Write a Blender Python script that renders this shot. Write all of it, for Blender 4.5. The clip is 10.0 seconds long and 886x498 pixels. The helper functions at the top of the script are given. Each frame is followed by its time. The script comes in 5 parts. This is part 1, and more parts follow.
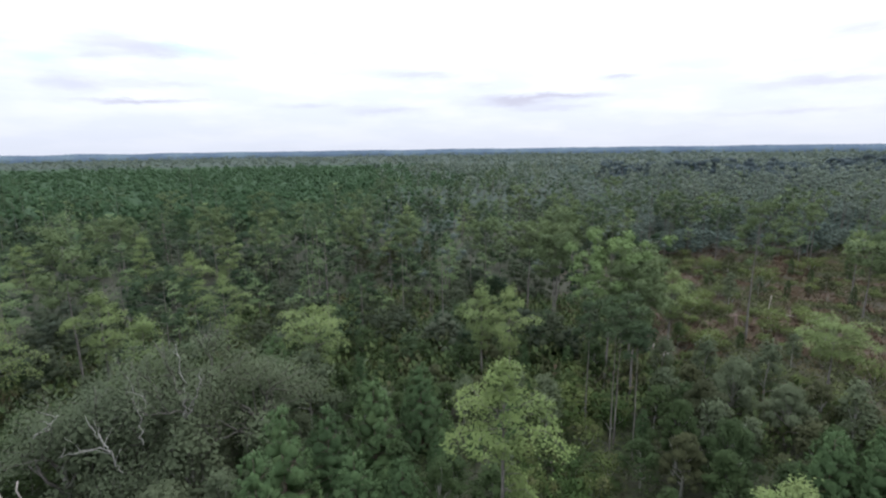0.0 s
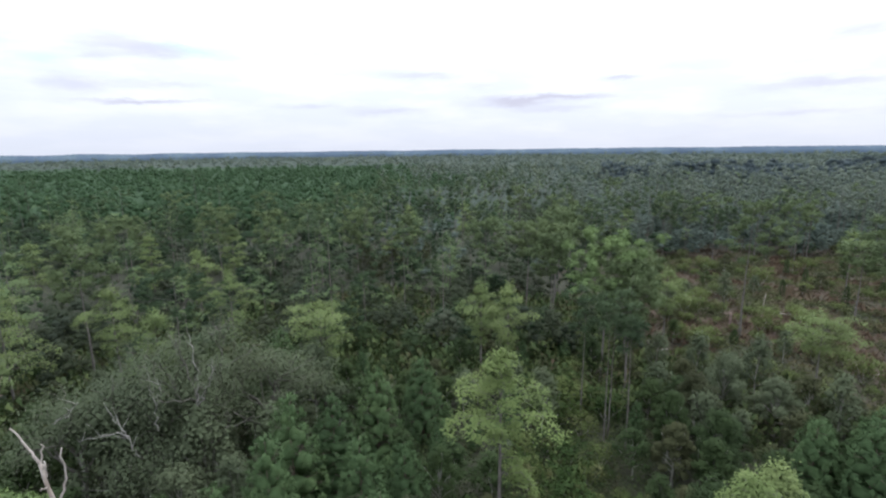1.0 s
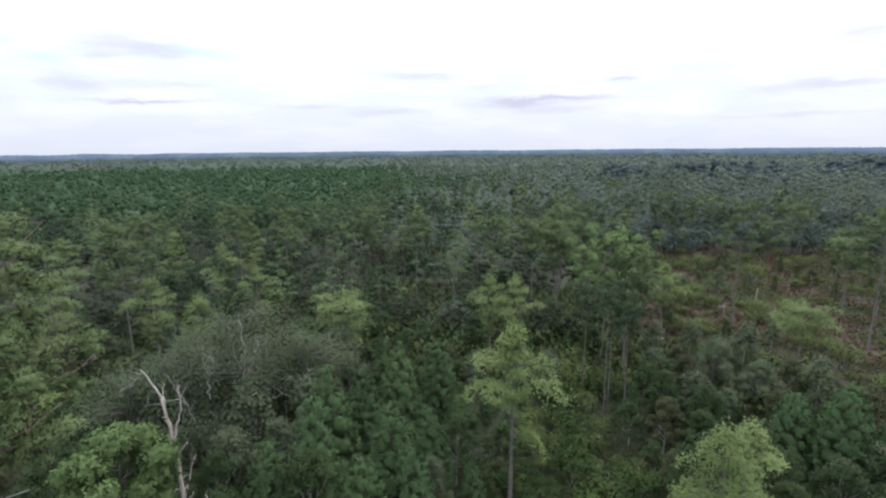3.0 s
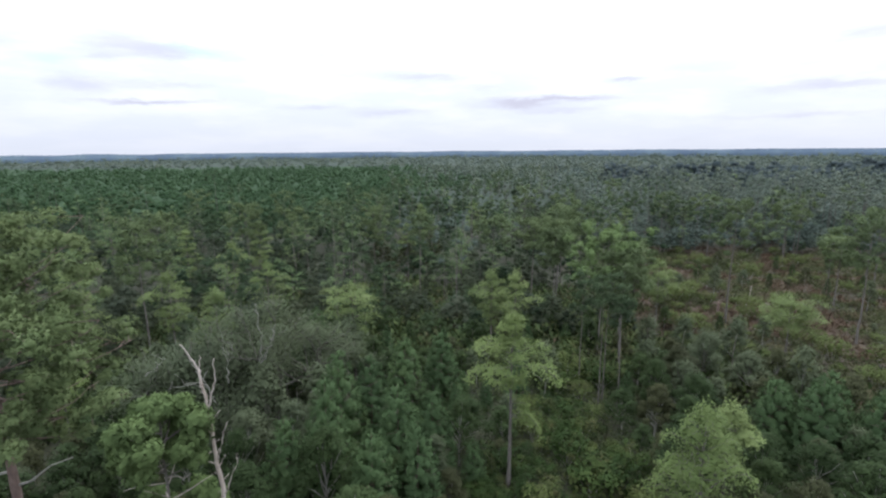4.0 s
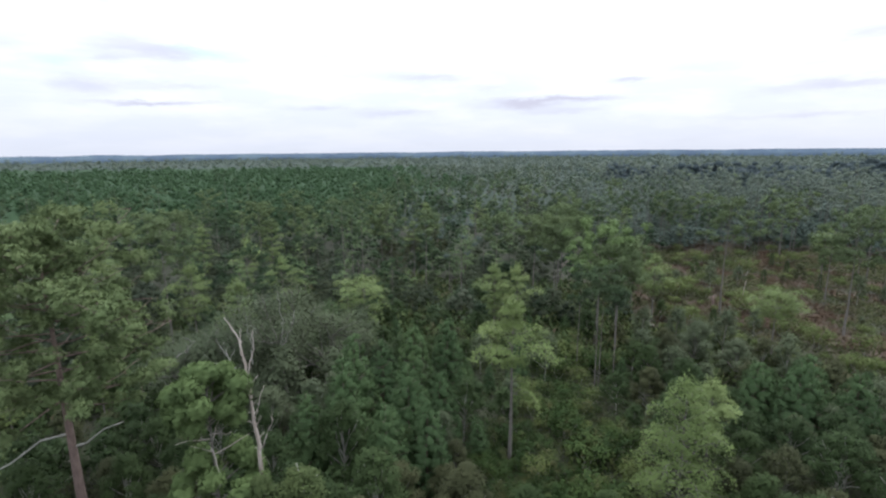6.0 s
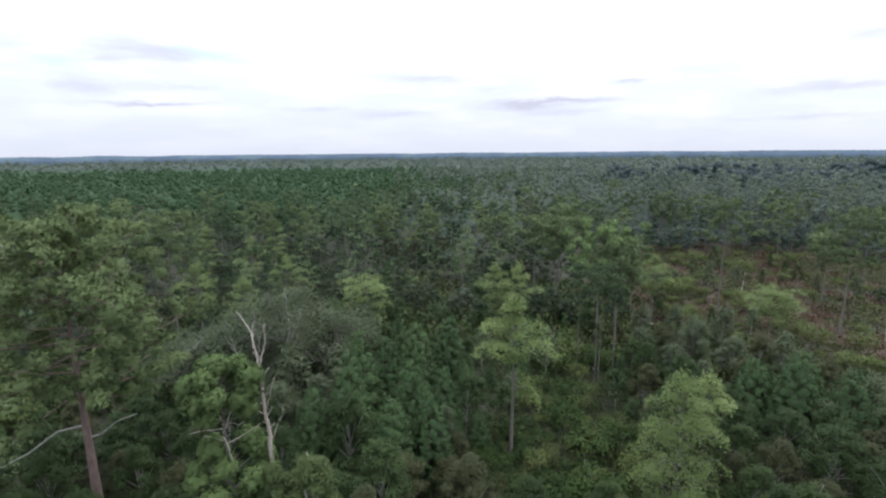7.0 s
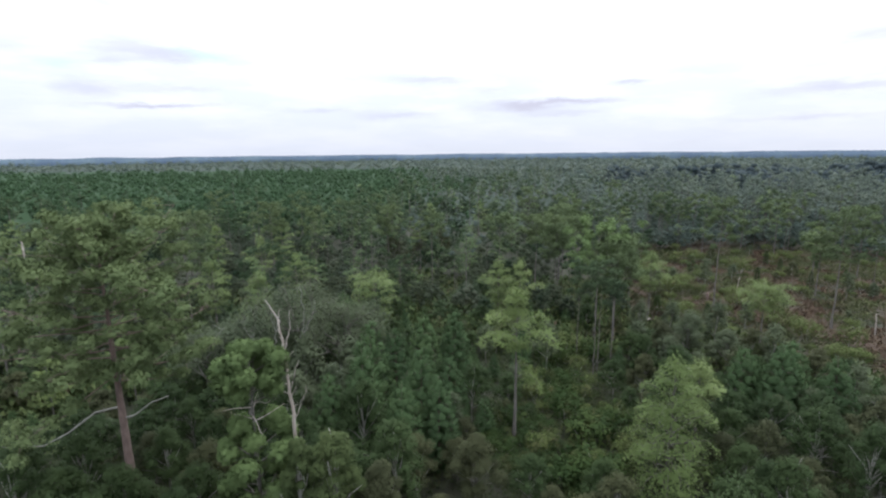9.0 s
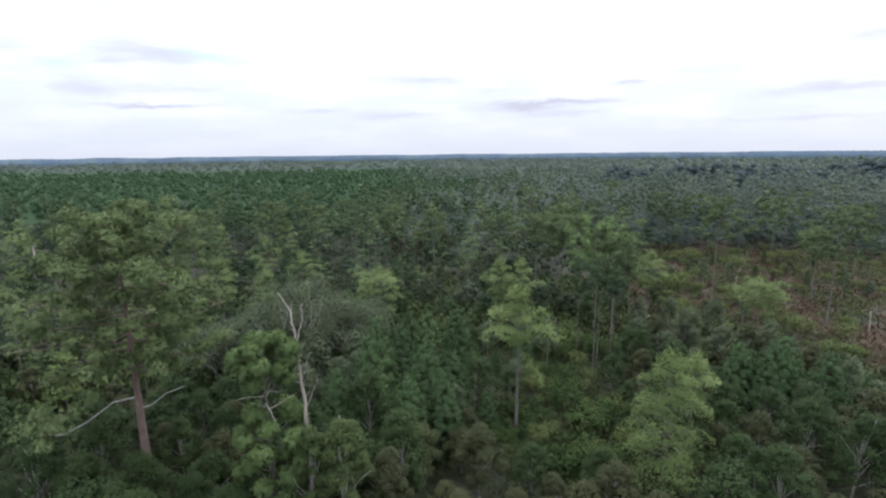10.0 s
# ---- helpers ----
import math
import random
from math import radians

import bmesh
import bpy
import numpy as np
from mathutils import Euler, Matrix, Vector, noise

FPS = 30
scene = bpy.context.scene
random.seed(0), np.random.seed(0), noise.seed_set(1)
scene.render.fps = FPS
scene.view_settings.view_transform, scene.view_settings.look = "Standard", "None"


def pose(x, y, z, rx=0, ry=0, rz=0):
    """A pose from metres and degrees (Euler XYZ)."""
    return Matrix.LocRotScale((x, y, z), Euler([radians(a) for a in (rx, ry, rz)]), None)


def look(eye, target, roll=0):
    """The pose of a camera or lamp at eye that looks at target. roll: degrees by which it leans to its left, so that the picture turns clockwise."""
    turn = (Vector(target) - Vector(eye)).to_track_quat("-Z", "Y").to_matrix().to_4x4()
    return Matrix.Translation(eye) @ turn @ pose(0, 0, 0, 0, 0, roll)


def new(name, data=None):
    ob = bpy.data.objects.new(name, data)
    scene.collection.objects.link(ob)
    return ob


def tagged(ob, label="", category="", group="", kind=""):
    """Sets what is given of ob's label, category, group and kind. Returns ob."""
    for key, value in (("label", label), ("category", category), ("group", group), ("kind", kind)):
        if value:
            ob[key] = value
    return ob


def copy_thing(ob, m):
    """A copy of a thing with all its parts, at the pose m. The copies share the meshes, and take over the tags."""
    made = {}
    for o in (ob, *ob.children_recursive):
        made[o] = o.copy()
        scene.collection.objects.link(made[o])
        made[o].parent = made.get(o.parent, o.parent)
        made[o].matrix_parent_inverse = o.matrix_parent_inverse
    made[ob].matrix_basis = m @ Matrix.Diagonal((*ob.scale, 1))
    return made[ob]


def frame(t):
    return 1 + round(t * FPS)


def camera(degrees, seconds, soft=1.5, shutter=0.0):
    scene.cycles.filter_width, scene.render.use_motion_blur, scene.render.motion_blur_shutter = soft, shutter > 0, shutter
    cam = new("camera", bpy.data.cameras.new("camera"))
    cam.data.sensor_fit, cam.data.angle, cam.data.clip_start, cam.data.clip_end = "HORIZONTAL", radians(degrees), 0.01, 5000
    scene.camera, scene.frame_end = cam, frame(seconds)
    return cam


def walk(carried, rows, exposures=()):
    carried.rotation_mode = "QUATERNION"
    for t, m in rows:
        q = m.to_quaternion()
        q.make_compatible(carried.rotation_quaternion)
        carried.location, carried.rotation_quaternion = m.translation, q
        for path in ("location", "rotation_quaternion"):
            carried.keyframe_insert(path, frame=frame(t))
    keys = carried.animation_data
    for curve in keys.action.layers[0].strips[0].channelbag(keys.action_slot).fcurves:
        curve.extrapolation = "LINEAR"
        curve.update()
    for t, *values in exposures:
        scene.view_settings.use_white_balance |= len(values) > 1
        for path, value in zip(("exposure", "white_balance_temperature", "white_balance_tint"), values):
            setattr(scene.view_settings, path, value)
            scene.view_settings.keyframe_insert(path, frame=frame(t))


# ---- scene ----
cam = camera(84.0, 10.0, soft=2.3)
PATH = [
    (0, (0.526, 0.772, 29.038), (0.561, 2.731, 28.633), -0.8),
    (0.5, (0.511, 0.052, 29.078), (0.545, 2.011, 28.677), -0.7),
    (1, (0.485, -1.041, 29.059), (0.517, 0.918, 28.657), -0.7),
    (1.5, (-0.08, -2.206, 29.093), (-0.048, -0.247, 28.692), -0.6),
    (2, (-0.517, -3.419, 29.155), (-0.487, -1.46, 28.755), -0.6),
    (2.5, (-0.842, -4.688, 29.254), (-0.813, -2.729, 28.854), -0.6),
    (4, (-1.211, -8.988, 29.276), (-1.194, -7.028, 28.879), -0.5),
    (4.5, (-1.267, -10.435, 29.312), (-1.254, -8.475, 28.914), -0.6),
    (5, (-1.272, -11.724, 29.337), (-1.266, -9.764, 28.937), -0.6),
    (5.5, (-1.373, -12.453, 29.274), (-1.371, -10.492, 28.876), -0.6),
    (7, (-1.832, -14.09, 29.197), (-1.83, -12.129, 28.807), -0.5),
    (7.5, (-1.972, -14.982, 29.166), (-1.973, -13.02, 28.777), -0.5),
    (8, (-2.107, -15.607, 29.178), (-2.108, -13.645, 28.791), -0.6),
    (8.5, (-2.271, -16.185, 29.158), (-2.27, -14.223, 28.773), -0.5),
    (9, (-2.454, -16.983, 29.222), (-2.455, -15.021, 28.836), -0.6),
    (9.5, (-2.67, -17.963, 29.15), (-2.672, -16.0, 28.766), -0.6),
    (10, (-2.85, -18.514, 29.189), (-2.851, -16.551, 28.804), -0.6),
]
walk(cam, [(t, look(e, g, r)) for t, e, g, r in PATH])

# ---- light: an overcast, bright sky with a weak, wide sun ----
SUN_AZ, SUN_EL = radians(35), radians(58)   # azimuth from +y towards +x
world = bpy.data.worlds.new("sky")
scene.world = world
world.use_nodes = True
nt = world.node_tree
nt.nodes.clear()


def wnode(kind, **inputs):
    n = nt.nodes.new(kind)
    for k, v in inputs.items():
        n.inputs[k].default_value = v
    return n


def wmath(op, a, b=None, clamp=False):
    n = nt.nodes.new("ShaderNodeMath")
    n.operation, n.use_clamp = op, clamp
    for i, v in enumerate((a, b)):
        if v is None:
            continue
        if isinstance(v, (int, float)):
            n.inputs[i].default_value = v
        else:
            nt.links.new(v, n.inputs[i])
    return n.outputs[0]


def wmix(fac, a, b):
    n = nt.nodes.new("ShaderNodeMix")
    n.data_type = "RGBA"
    for sock, v in ((n.inputs[0], fac), (n.inputs[6], a), (n.inputs[7], b)):
        if isinstance(v, (tuple, float)):
            sock.default_value = v
        else:
            nt.links.new(v, sock)
    return n.outputs[2]


tc = nt.nodes.new("ShaderNodeTexCoord")
sep = nt.nodes.new("ShaderNodeSeparateXYZ")
nt.links.new(tc.outputs["Generated"], sep.inputs[0])
az = wmath("ARCTAN2", sep.outputs[0], sep.outputs[1])
el = wmath("ARCSINE", sep.outputs[2])
sky = nt.nodes.new("ShaderNodeTexSky")
sky.sky_type, sky.sun_disc = "NISHITA", False
sky.sun_elevation, sky.sun_rotation = SUN_EL, SUN_AZ
sky.air_density, sky.dust_density = 1.0, 2.0
skyc = nt.nodes.new("ShaderNodeMix")
skyc.data_type, skyc.blend_type = "RGBA", "MULTIPLY"
skyc.inputs[0].default_value = 1.0
skyc.inputs[7].default_value = (0.12, 0.12, 0.12, 1)
nt.links.new(sky.outputs[0], skyc.inputs[6])
# ragged coordinates for all the clouds
comb = nt.nodes.new("ShaderNodeCombineXYZ")
nt.links.new(wmath("MULTIPLY", az, 5.0), comb.inputs[0])
nt.links.new(wmath("MULTIPLY", el, 22.0), comb.inputs[1])
rag = wnode("ShaderNodeTexNoise", Scale=1.6, Detail=9.0, Roughness=0.68)
nt.links.new(comb.outputs[0], rag.inputs["Vector"])
rsep = nt.nodes.new("ShaderNodeSeparateColor")
nt.links.new(rag.outputs["Color"], rsep.inputs[0])
raz = wmath("ADD", az, wmath("MULTIPLY", wmath("SUBTRACT", rsep.outputs[0], 0.5), 0.16))
rel = wmath("ADD", el, wmath("MULTIPLY", wmath("SUBTRACT", rsep.outputs[1], 0.5), 0.040))
big = wnode("ShaderNodeTexNoise", Scale=1.0, Detail=5.0, Roughness=0.55)
nt.links.new(comb.outputs[0], big.inputs["Vector"])
cover = wmath("MULTIPLY", wmath("SUBTRACT", big.outputs[0], 0.44), 5.0, True)
# the grey undersides of single clouds: azimuth, elevation, half width, half height, depth
shade = wmath("MULTIPLY", wmath("SUBTRACT", 0.42, rsep.outputs[2]), 0.8, True)
for ca, ce, cw, ch, cd in ((-0.545, 0.175, 0.070, 0.018, 0.50), (-0.490, 0.163, 0.050, 0.012, 0.45), (-0.565, 0.150, 0.030, 0.008, 0.40), (-0.600, 0.110, 0.055, 0.013, 0.50),
                           (-0.510, 0.084, 0.080, 0.004, 0.75), (-0.470, 0.114, 0.060, 0.006, 0.35), (-0.710, 0.160, 0.060, 0.012, 0.35), (-0.014, 0.136, 0.090, 0.008, 0.55),
                           (0.090, 0.118, 0.060, 0.010, 0.32), (0.160, 0.087, 0.080, 0.011, 0.75), (0.250, 0.093, 0.085, 0.005, 0.70), (0.240, 0.072, 0.060, 0.005, 0.35),
                           (0.356, 0.123, 0.035, 0.006, 0.65), (0.460, 0.135, 0.050, 0.007, 0.22), (0.655, 0.092, 0.100, 0.008, 0.55), (0.630, 0.052, 0.080, 0.005, 0.35),
                           (0.705, 0.165, 0.040, 0.016, 0.55), (0.640, 0.186, 0.040, 0.010, 0.32), (-0.235, 0.083, 0.060, 0.005, 0.38), (-0.085, 0.072, 0.070, 0.008, 0.42)):
    dx = wmath("DIVIDE", wmath("SUBTRACT", raz, ca), cw)
    dy = wmath("DIVIDE", wmath("SUBTRACT", rel, ce), ch)
    r2 = wmath("ADD", wmath("MULTIPLY", dx, dx), wmath("MULTIPLY", dy, dy))
    shade = wmath("ADD", shade, wmath("MULTIPLY", wmath("EXPONENT", wmath("MULTIPLY", r2, -1.0)), 1.2 * cd))
shade = wmath("MULTIPLY", shade, 1.0, True)
# pale blue gaps between the clouds
blue = wmath("MULTIPLY", 0.0, 1.0)
for ca, ce, cw, ch, cd in ((-0.440, 0.168, 0.045, 0.008, 0.9), (-0.370, 0.160, 0.050, 0.010, 0.6), (-0.640, 0.142, 0.050, 0.009, 0.6), (-0.560, 0.235, 0.060, 0.008, 0.7), (-0.230, 0.175, 0.040, 0.010, 0.4)):
    dx = wmath("DIVIDE", wmath("SUBTRACT", raz, ca), cw)
    dy = wmath("DIVIDE", wmath("SUBTRACT", rel, ce), ch)
    r2 = wmath("ADD", wmath("MULTIPLY", dx, dx), wmath("MULTIPLY", dy, dy))
    blue = wmath("ADD", blue, wmath("MULTIPLY", wmath("EXPONENT", wmath("MULTIPLY", r2, -1.0)), cd))
white = wmix(cover, (0.90, 0.97, 1.15, 1), (1.11, 1.15, 1.30, 1))
low = wmath("SUBTRACT", 1.0, wmath("DIVIDE", el, 0.16), True)
white = wmix(wmath("MULTIPLY", low, 0.8), white, (0.825, 0.88, 1.03, 1))
white = wmix(wmath("MINIMUM", blue, 1.0), white, (0.70, 0.88, 0.98, 1))
cloud = wmix(wmath("MULTIPLY", shade, 0.95), white, (0.63, 0.635, 0.80, 1))
final = wmix(0.90, skyc.outputs[2], cloud)
# a clouded sky grows about three times brighter from the horizon to the zenith
gain = wmath("ADD", 1.0, wmath("MULTIPLY", wmath("POWER", wmath("MAXIMUM", sep.outputs[2], 0.0), 1.4), 2.45))
bg = nt.nodes.new("ShaderNodeBackground")
nt.links.new(final, bg.inputs[0])
nt.links.new(gain, bg.inputs[1])
wo = nt.nodes.new("ShaderNodeOutputWorld")
nt.links.new(bg.outputs[0], wo.inputs[0])

sun = new("sun", bpy.data.lights.new("sun", "SUN"))
sun.data.energy, sun.data.angle, sun.data.color = 1.2, radians(35), (1.0, 0.98, 0.95)
sd = Vector((math.sin(SUN_AZ) * math.cos(SUN_EL), math.cos(SUN_AZ) * math.cos(SUN_EL), math.sin(SUN_EL)))
sun.matrix_world = look(sd * 100, (0, 0, 0))
scene.view_settings.exposure = 0.0


# ---- materials ----
def base_material(name):
    m = bpy.data.materials.new(name)
    m.use_nodes = True
    t = m.node_tree
    t.nodes.clear()
    return m, t


def ramp(t, sock, stops):
    r = t.nodes.new("ShaderNodeValToRGB")
    e = r.color_ramp.elements
    e[0].position, e[0].color = stops[0][0], (*stops[0][1], 1)
    e[1].position, e[1].color = stops[-1][0], (*stops[-1][1], 1)
    for p, c in stops[1:-1]:
        k = e.new(p)
        k.color = (*c, 1)
    t.links.new(sock, r.inputs[0])
    return r.outputs[0]


def noise_out(t, scale, detail=3.0, vec=None, rough=0.55):
    n = t.nodes.new("ShaderNodeTexNoise")
    n.inputs["Scale"].default_value, n.inputs["Detail"].default_value, n.inputs["Roughness"].default_value = scale, detail, rough
    if vec is None:
        g = t.nodes.new("ShaderNodeNewGeometry")
        vec = g.outputs["Position"]
    t.links.new(vec, n.inputs["Vector"])
    return n.outputs[0]


def mixcol(t, fac, a, b, blend="MIX"):
    n = t.nodes.new("ShaderNodeMix")
    n.data_type, n.blend_type = "RGBA", blend
    for sock, v in ((n.inputs[0], fac), (n.inputs[6], a), (n.inputs[7], b)):
        if isinstance(v, tuple):
            sock.default_value = (*v, 1)
        elif isinstance(v, float):
            sock.default_value = v
        else:
            t.links.new(v, sock)
    return n.outputs[2]


def leaf_material(name, dark, mid, light, patch=0.10, translucent=0.25, tint=None, vary=0.16):
    """Foliage: each leaf or needle tuft varies, each tree varies, and stands vary over some ten metres."""
    m, t = base_material(name)
    g = t.nodes.new("ShaderNodeNewGeometry")
    o = t.nodes.new("ShaderNodeObjectInfo")
    a = t.nodes.new("ShaderNodeMath")
    a.operation = "MULTIPLY_ADD"
    t.links.new(g.outputs["Random Per Island"], a.inputs[0])
    a.inputs[1].default_value = vary
    b = t.nodes.new("ShaderNodeMath")
    b.operation = "MULTIPLY"
    t.links.new(mixcol(t, 0.4, noise_out(t, patch, 3.0), noise_out(t, 0.8, 2.0)), b.inputs[0])
    b.inputs[1].default_value = 0.85
    t.links.new(b.outputs[0], a.inputs[2])
    c = t.nodes.new("ShaderNodeMath")
    c.operation = "MULTIPLY_ADD"
    t.links.new(o.outputs["Random"], c.inputs[0])
    c.inputs[1].default_value = 0.35
    t.links.new(a.outputs[0], c.inputs[2])
    d = t.nodes.new("ShaderNodeMath")
    d.operation = "SUBTRACT"
    t.links.new(c.outputs[0], d.inputs[0])
    d.inputs[1].default_value = 0.10 + vary / 2
    own = t.nodes.new("ShaderNodeAttribute")
    own.attribute_name = "tree"
    e = t.nodes.new("ShaderNodeMath")
    e.operation = "MULTIPLY_ADD"
    t.links.new(own.outputs["Fac"], e.inputs[0])
    e.inputs[1].default_value = 0.6
    t.links.new(d.outputs[0], e.inputs[2])
    col = ramp(t, e.outputs[0], ((0.05, dark), (0.5, mid), (0.95, light)))
    if tint:
        n = t.nodes.new("ShaderNodeMath")
        n.operation, n.use_clamp = "MULTIPLY_ADD", True
        t.links.new(noise_out(t, patch * 1.7 + 0.03, 2.0), n.inputs[0])
        n.inputs[1].default_value, n.inputs[2].default_value = 4.0, -2.1
        col = mixcol(t, n.outputs[0], col, tint)
    p = t.nodes.new("ShaderNodeBsdfPrincipled")
    p.inputs["Roughness"].default_value = 0.7
    p.inputs["Specular IOR Level"].default_value = 0.08
    tr = t.nodes.new("ShaderNodeBsdfTranslucent")
    t.links.new(col, p.inputs["Base Color"])
    t.links.new(col, tr.inputs[0])
    mx = t.nodes.new("ShaderNodeMixShader")
    mx.inputs[0].default_value = translucent
    t.links.new(p.outputs[0], mx.inputs[1])
    t.links.new(tr.outputs[0], mx.inputs[2])
    out = t.nodes.new("ShaderNodeOutputMaterial")
    t.links.new(mx.outputs[0], out.inputs[0])
    return m


def bark_material(name, dark, mid, light, scale=6.0):
    m, t = base_material(name)
    tcx = t.nodes.new("ShaderNodeTexCoord")
    mp = t.nodes.new("ShaderNodeMapping")
    mp.inputs["Scale"].default_value = (1, 1, 0.25)
    t.links.new(tcx.outputs["Object"], mp.inputs[0])
    fine = noise_out(t, scale, 5.0, mp.outputs[0], 0.65)
    broad = noise_out(t, 0.7, 3.0, tcx.outputs["Object"])
    col = ramp(t, fine, ((0.3, dark), (0.5, mid), (0.72, light)))
    col = mixcol(t, broad, col, tuple(0.55 * v for v in mid), "MIX")
    p = t.nodes.new("ShaderNodeBsdfPrincipled")
    p.inputs["Roughness"].default_value = 0.88
    t.links.new(col, p.inputs["Base Color"])
    bu = t.nodes.new("ShaderNodeBump")
    bu.inputs["Strength"].default_value, bu.inputs["Distance"].default_value = 0.8, 0.05
    t.links.new(fine, bu.inputs["Height"])
    t.links.new(bu.outputs[0], p.inputs["Normal"])
    out = t.nodes.new("ShaderNodeOutputMaterial")
    t.links.new(p.outputs[0], out.inputs[0])
    return m


PINE = leaf_material("pine_needles", (0.049, 0.076, 0.034), (0.102, 0.141, 0.058), (0.169, 0.204, 0.086), translucent=0.2)
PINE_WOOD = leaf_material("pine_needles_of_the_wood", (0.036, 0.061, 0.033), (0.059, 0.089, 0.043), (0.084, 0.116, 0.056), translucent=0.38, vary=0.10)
YOUNG = leaf_material("young_pine_needles", (0.029, 0.052, 0.024), (0.063, 0.105, 0.043), (0.108, 0.156, 0.060), translucent=0.2)
CYPRESS = leaf_material("cypress_leaves", (0.075, 0.113, 0.039), (0.132, 0.178, 0.061), (0.191, 0.238, 0.084), translucent=0.3)
CYPRESS_LIGHT = leaf_material("pale_cypress_leaves", (0.098, 0.137, 0.051), (0.141, 0.186, 0.070), (0.183, 0.231, 0.086), translucent=0.3, vary=0.10)
PINE_STAND = leaf_material("tall_pine_needles", (0.066, 0.094, 0.044), (0.100, 0.136, 0.061), (0.140, 0.180, 0.078), translucent=0.25, vary=0.10)
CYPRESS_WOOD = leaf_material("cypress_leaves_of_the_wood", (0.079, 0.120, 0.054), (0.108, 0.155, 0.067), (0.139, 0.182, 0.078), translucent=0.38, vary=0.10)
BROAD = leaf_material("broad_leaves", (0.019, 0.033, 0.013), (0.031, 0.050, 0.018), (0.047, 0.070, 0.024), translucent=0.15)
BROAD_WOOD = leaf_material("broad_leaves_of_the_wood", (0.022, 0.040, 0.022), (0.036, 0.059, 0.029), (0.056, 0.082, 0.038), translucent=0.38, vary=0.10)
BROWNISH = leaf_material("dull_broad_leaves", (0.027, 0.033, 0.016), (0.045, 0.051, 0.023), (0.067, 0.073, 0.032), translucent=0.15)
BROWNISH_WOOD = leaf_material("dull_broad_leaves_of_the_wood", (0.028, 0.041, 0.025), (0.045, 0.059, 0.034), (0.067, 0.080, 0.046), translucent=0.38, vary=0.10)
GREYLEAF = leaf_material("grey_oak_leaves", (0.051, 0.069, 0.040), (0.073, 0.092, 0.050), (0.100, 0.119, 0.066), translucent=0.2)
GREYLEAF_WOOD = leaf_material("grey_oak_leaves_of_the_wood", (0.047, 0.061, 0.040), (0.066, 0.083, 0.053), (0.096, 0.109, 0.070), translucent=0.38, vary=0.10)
SHRUB = leaf_material("shrub_leaves", (0.023, 0.039, 0.014), (0.047, 0.073, 0.027), (0.091, 0.117, 0.042), patch=0.25, tint=(0.087, 0.066, 0.041))
FARPINE = leaf_material("plantation_needles", (0.037, 0.069, 0.032), (0.047, 0.087, 0.040), (0.060, 0.103, 0.047), patch=0.03, vary=0.10, translucent=0.35)
# no air is drawn, so FARWOOD to HARDWOOD carry blue haze in their colour
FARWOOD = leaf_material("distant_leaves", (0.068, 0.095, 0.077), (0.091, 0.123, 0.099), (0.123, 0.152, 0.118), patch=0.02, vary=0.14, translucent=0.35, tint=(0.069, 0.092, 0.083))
# FARWOOD darkened for the sheet under far crowns, in place of shade
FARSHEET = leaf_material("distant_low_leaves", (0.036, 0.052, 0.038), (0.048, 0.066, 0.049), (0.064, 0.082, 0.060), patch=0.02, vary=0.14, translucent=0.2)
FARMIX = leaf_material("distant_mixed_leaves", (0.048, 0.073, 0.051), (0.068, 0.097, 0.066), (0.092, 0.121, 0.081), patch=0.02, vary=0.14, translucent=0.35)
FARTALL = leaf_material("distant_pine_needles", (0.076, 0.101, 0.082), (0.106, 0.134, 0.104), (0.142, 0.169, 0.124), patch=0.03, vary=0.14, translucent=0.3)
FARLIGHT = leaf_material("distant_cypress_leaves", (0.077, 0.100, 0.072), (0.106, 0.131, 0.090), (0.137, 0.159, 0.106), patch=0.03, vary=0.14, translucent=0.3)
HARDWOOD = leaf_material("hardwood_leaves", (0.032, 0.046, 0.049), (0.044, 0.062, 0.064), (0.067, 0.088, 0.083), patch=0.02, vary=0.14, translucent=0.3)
OLIVE = leaf_material("olive_leaves", (0.029, 0.045, 0.018), (0.058, 0.080, 0.029), (0.099, 0.122, 0.045), translucent=0.2)
RUST = leaf_material("rusty_grass", (0.044, 0.031, 0.020), (0.077, 0.051, 0.033), (0.107, 0.076, 0.048), patch=0.10, translucent=0.15, tint=(0.070, 0.074, 0.036))
THICKET = leaf_material("thicket_leaves", (0.014, 0.026, 0.009), (0.029, 0.053, 0.015), (0.066, 0.093, 0.026), patch=0.45, tint=(0.074, 0.070, 0.028))
BRIGHT_PINE = leaf_material("bright_pine_needles", (0.065, 0.104, 0.040), (0.139, 0.195, 0.071), (0.230, 0.284, 0.108), translucent=0.2)
TOP_PINE = leaf_material("sunlit_pine_needles", (0.068, 0.112, 0.044), (0.138, 0.200, 0.076), (0.215, 0.285, 0.104), translucent=0.2)
OPEN_SCRUB = leaf_material("scrub_leaves", (0.032, 0.042, 0.018), (0.058, 0.070, 0.029), (0.094, 0.107, 0.042), patch=0.12, tint=(0.084, 0.062, 0.037))
YELLOW = leaf_material("yellow_green_leaves", (0.046, 0.064, 0.021), (0.086, 0.114, 0.036), (0.140, 0.168, 0.055), patch=0.3, tint=(0.096, 0.096, 0.043))
# horizon haze blended into the leaf colour itself
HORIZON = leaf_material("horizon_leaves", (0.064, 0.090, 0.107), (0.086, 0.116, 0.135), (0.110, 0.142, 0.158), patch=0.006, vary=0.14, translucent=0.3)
BARK_PINE = bark_material("pine_bark", (0.09, 0.064, 0.054), (0.195, 0.138, 0.112), (0.30, 0.225, 0.185))
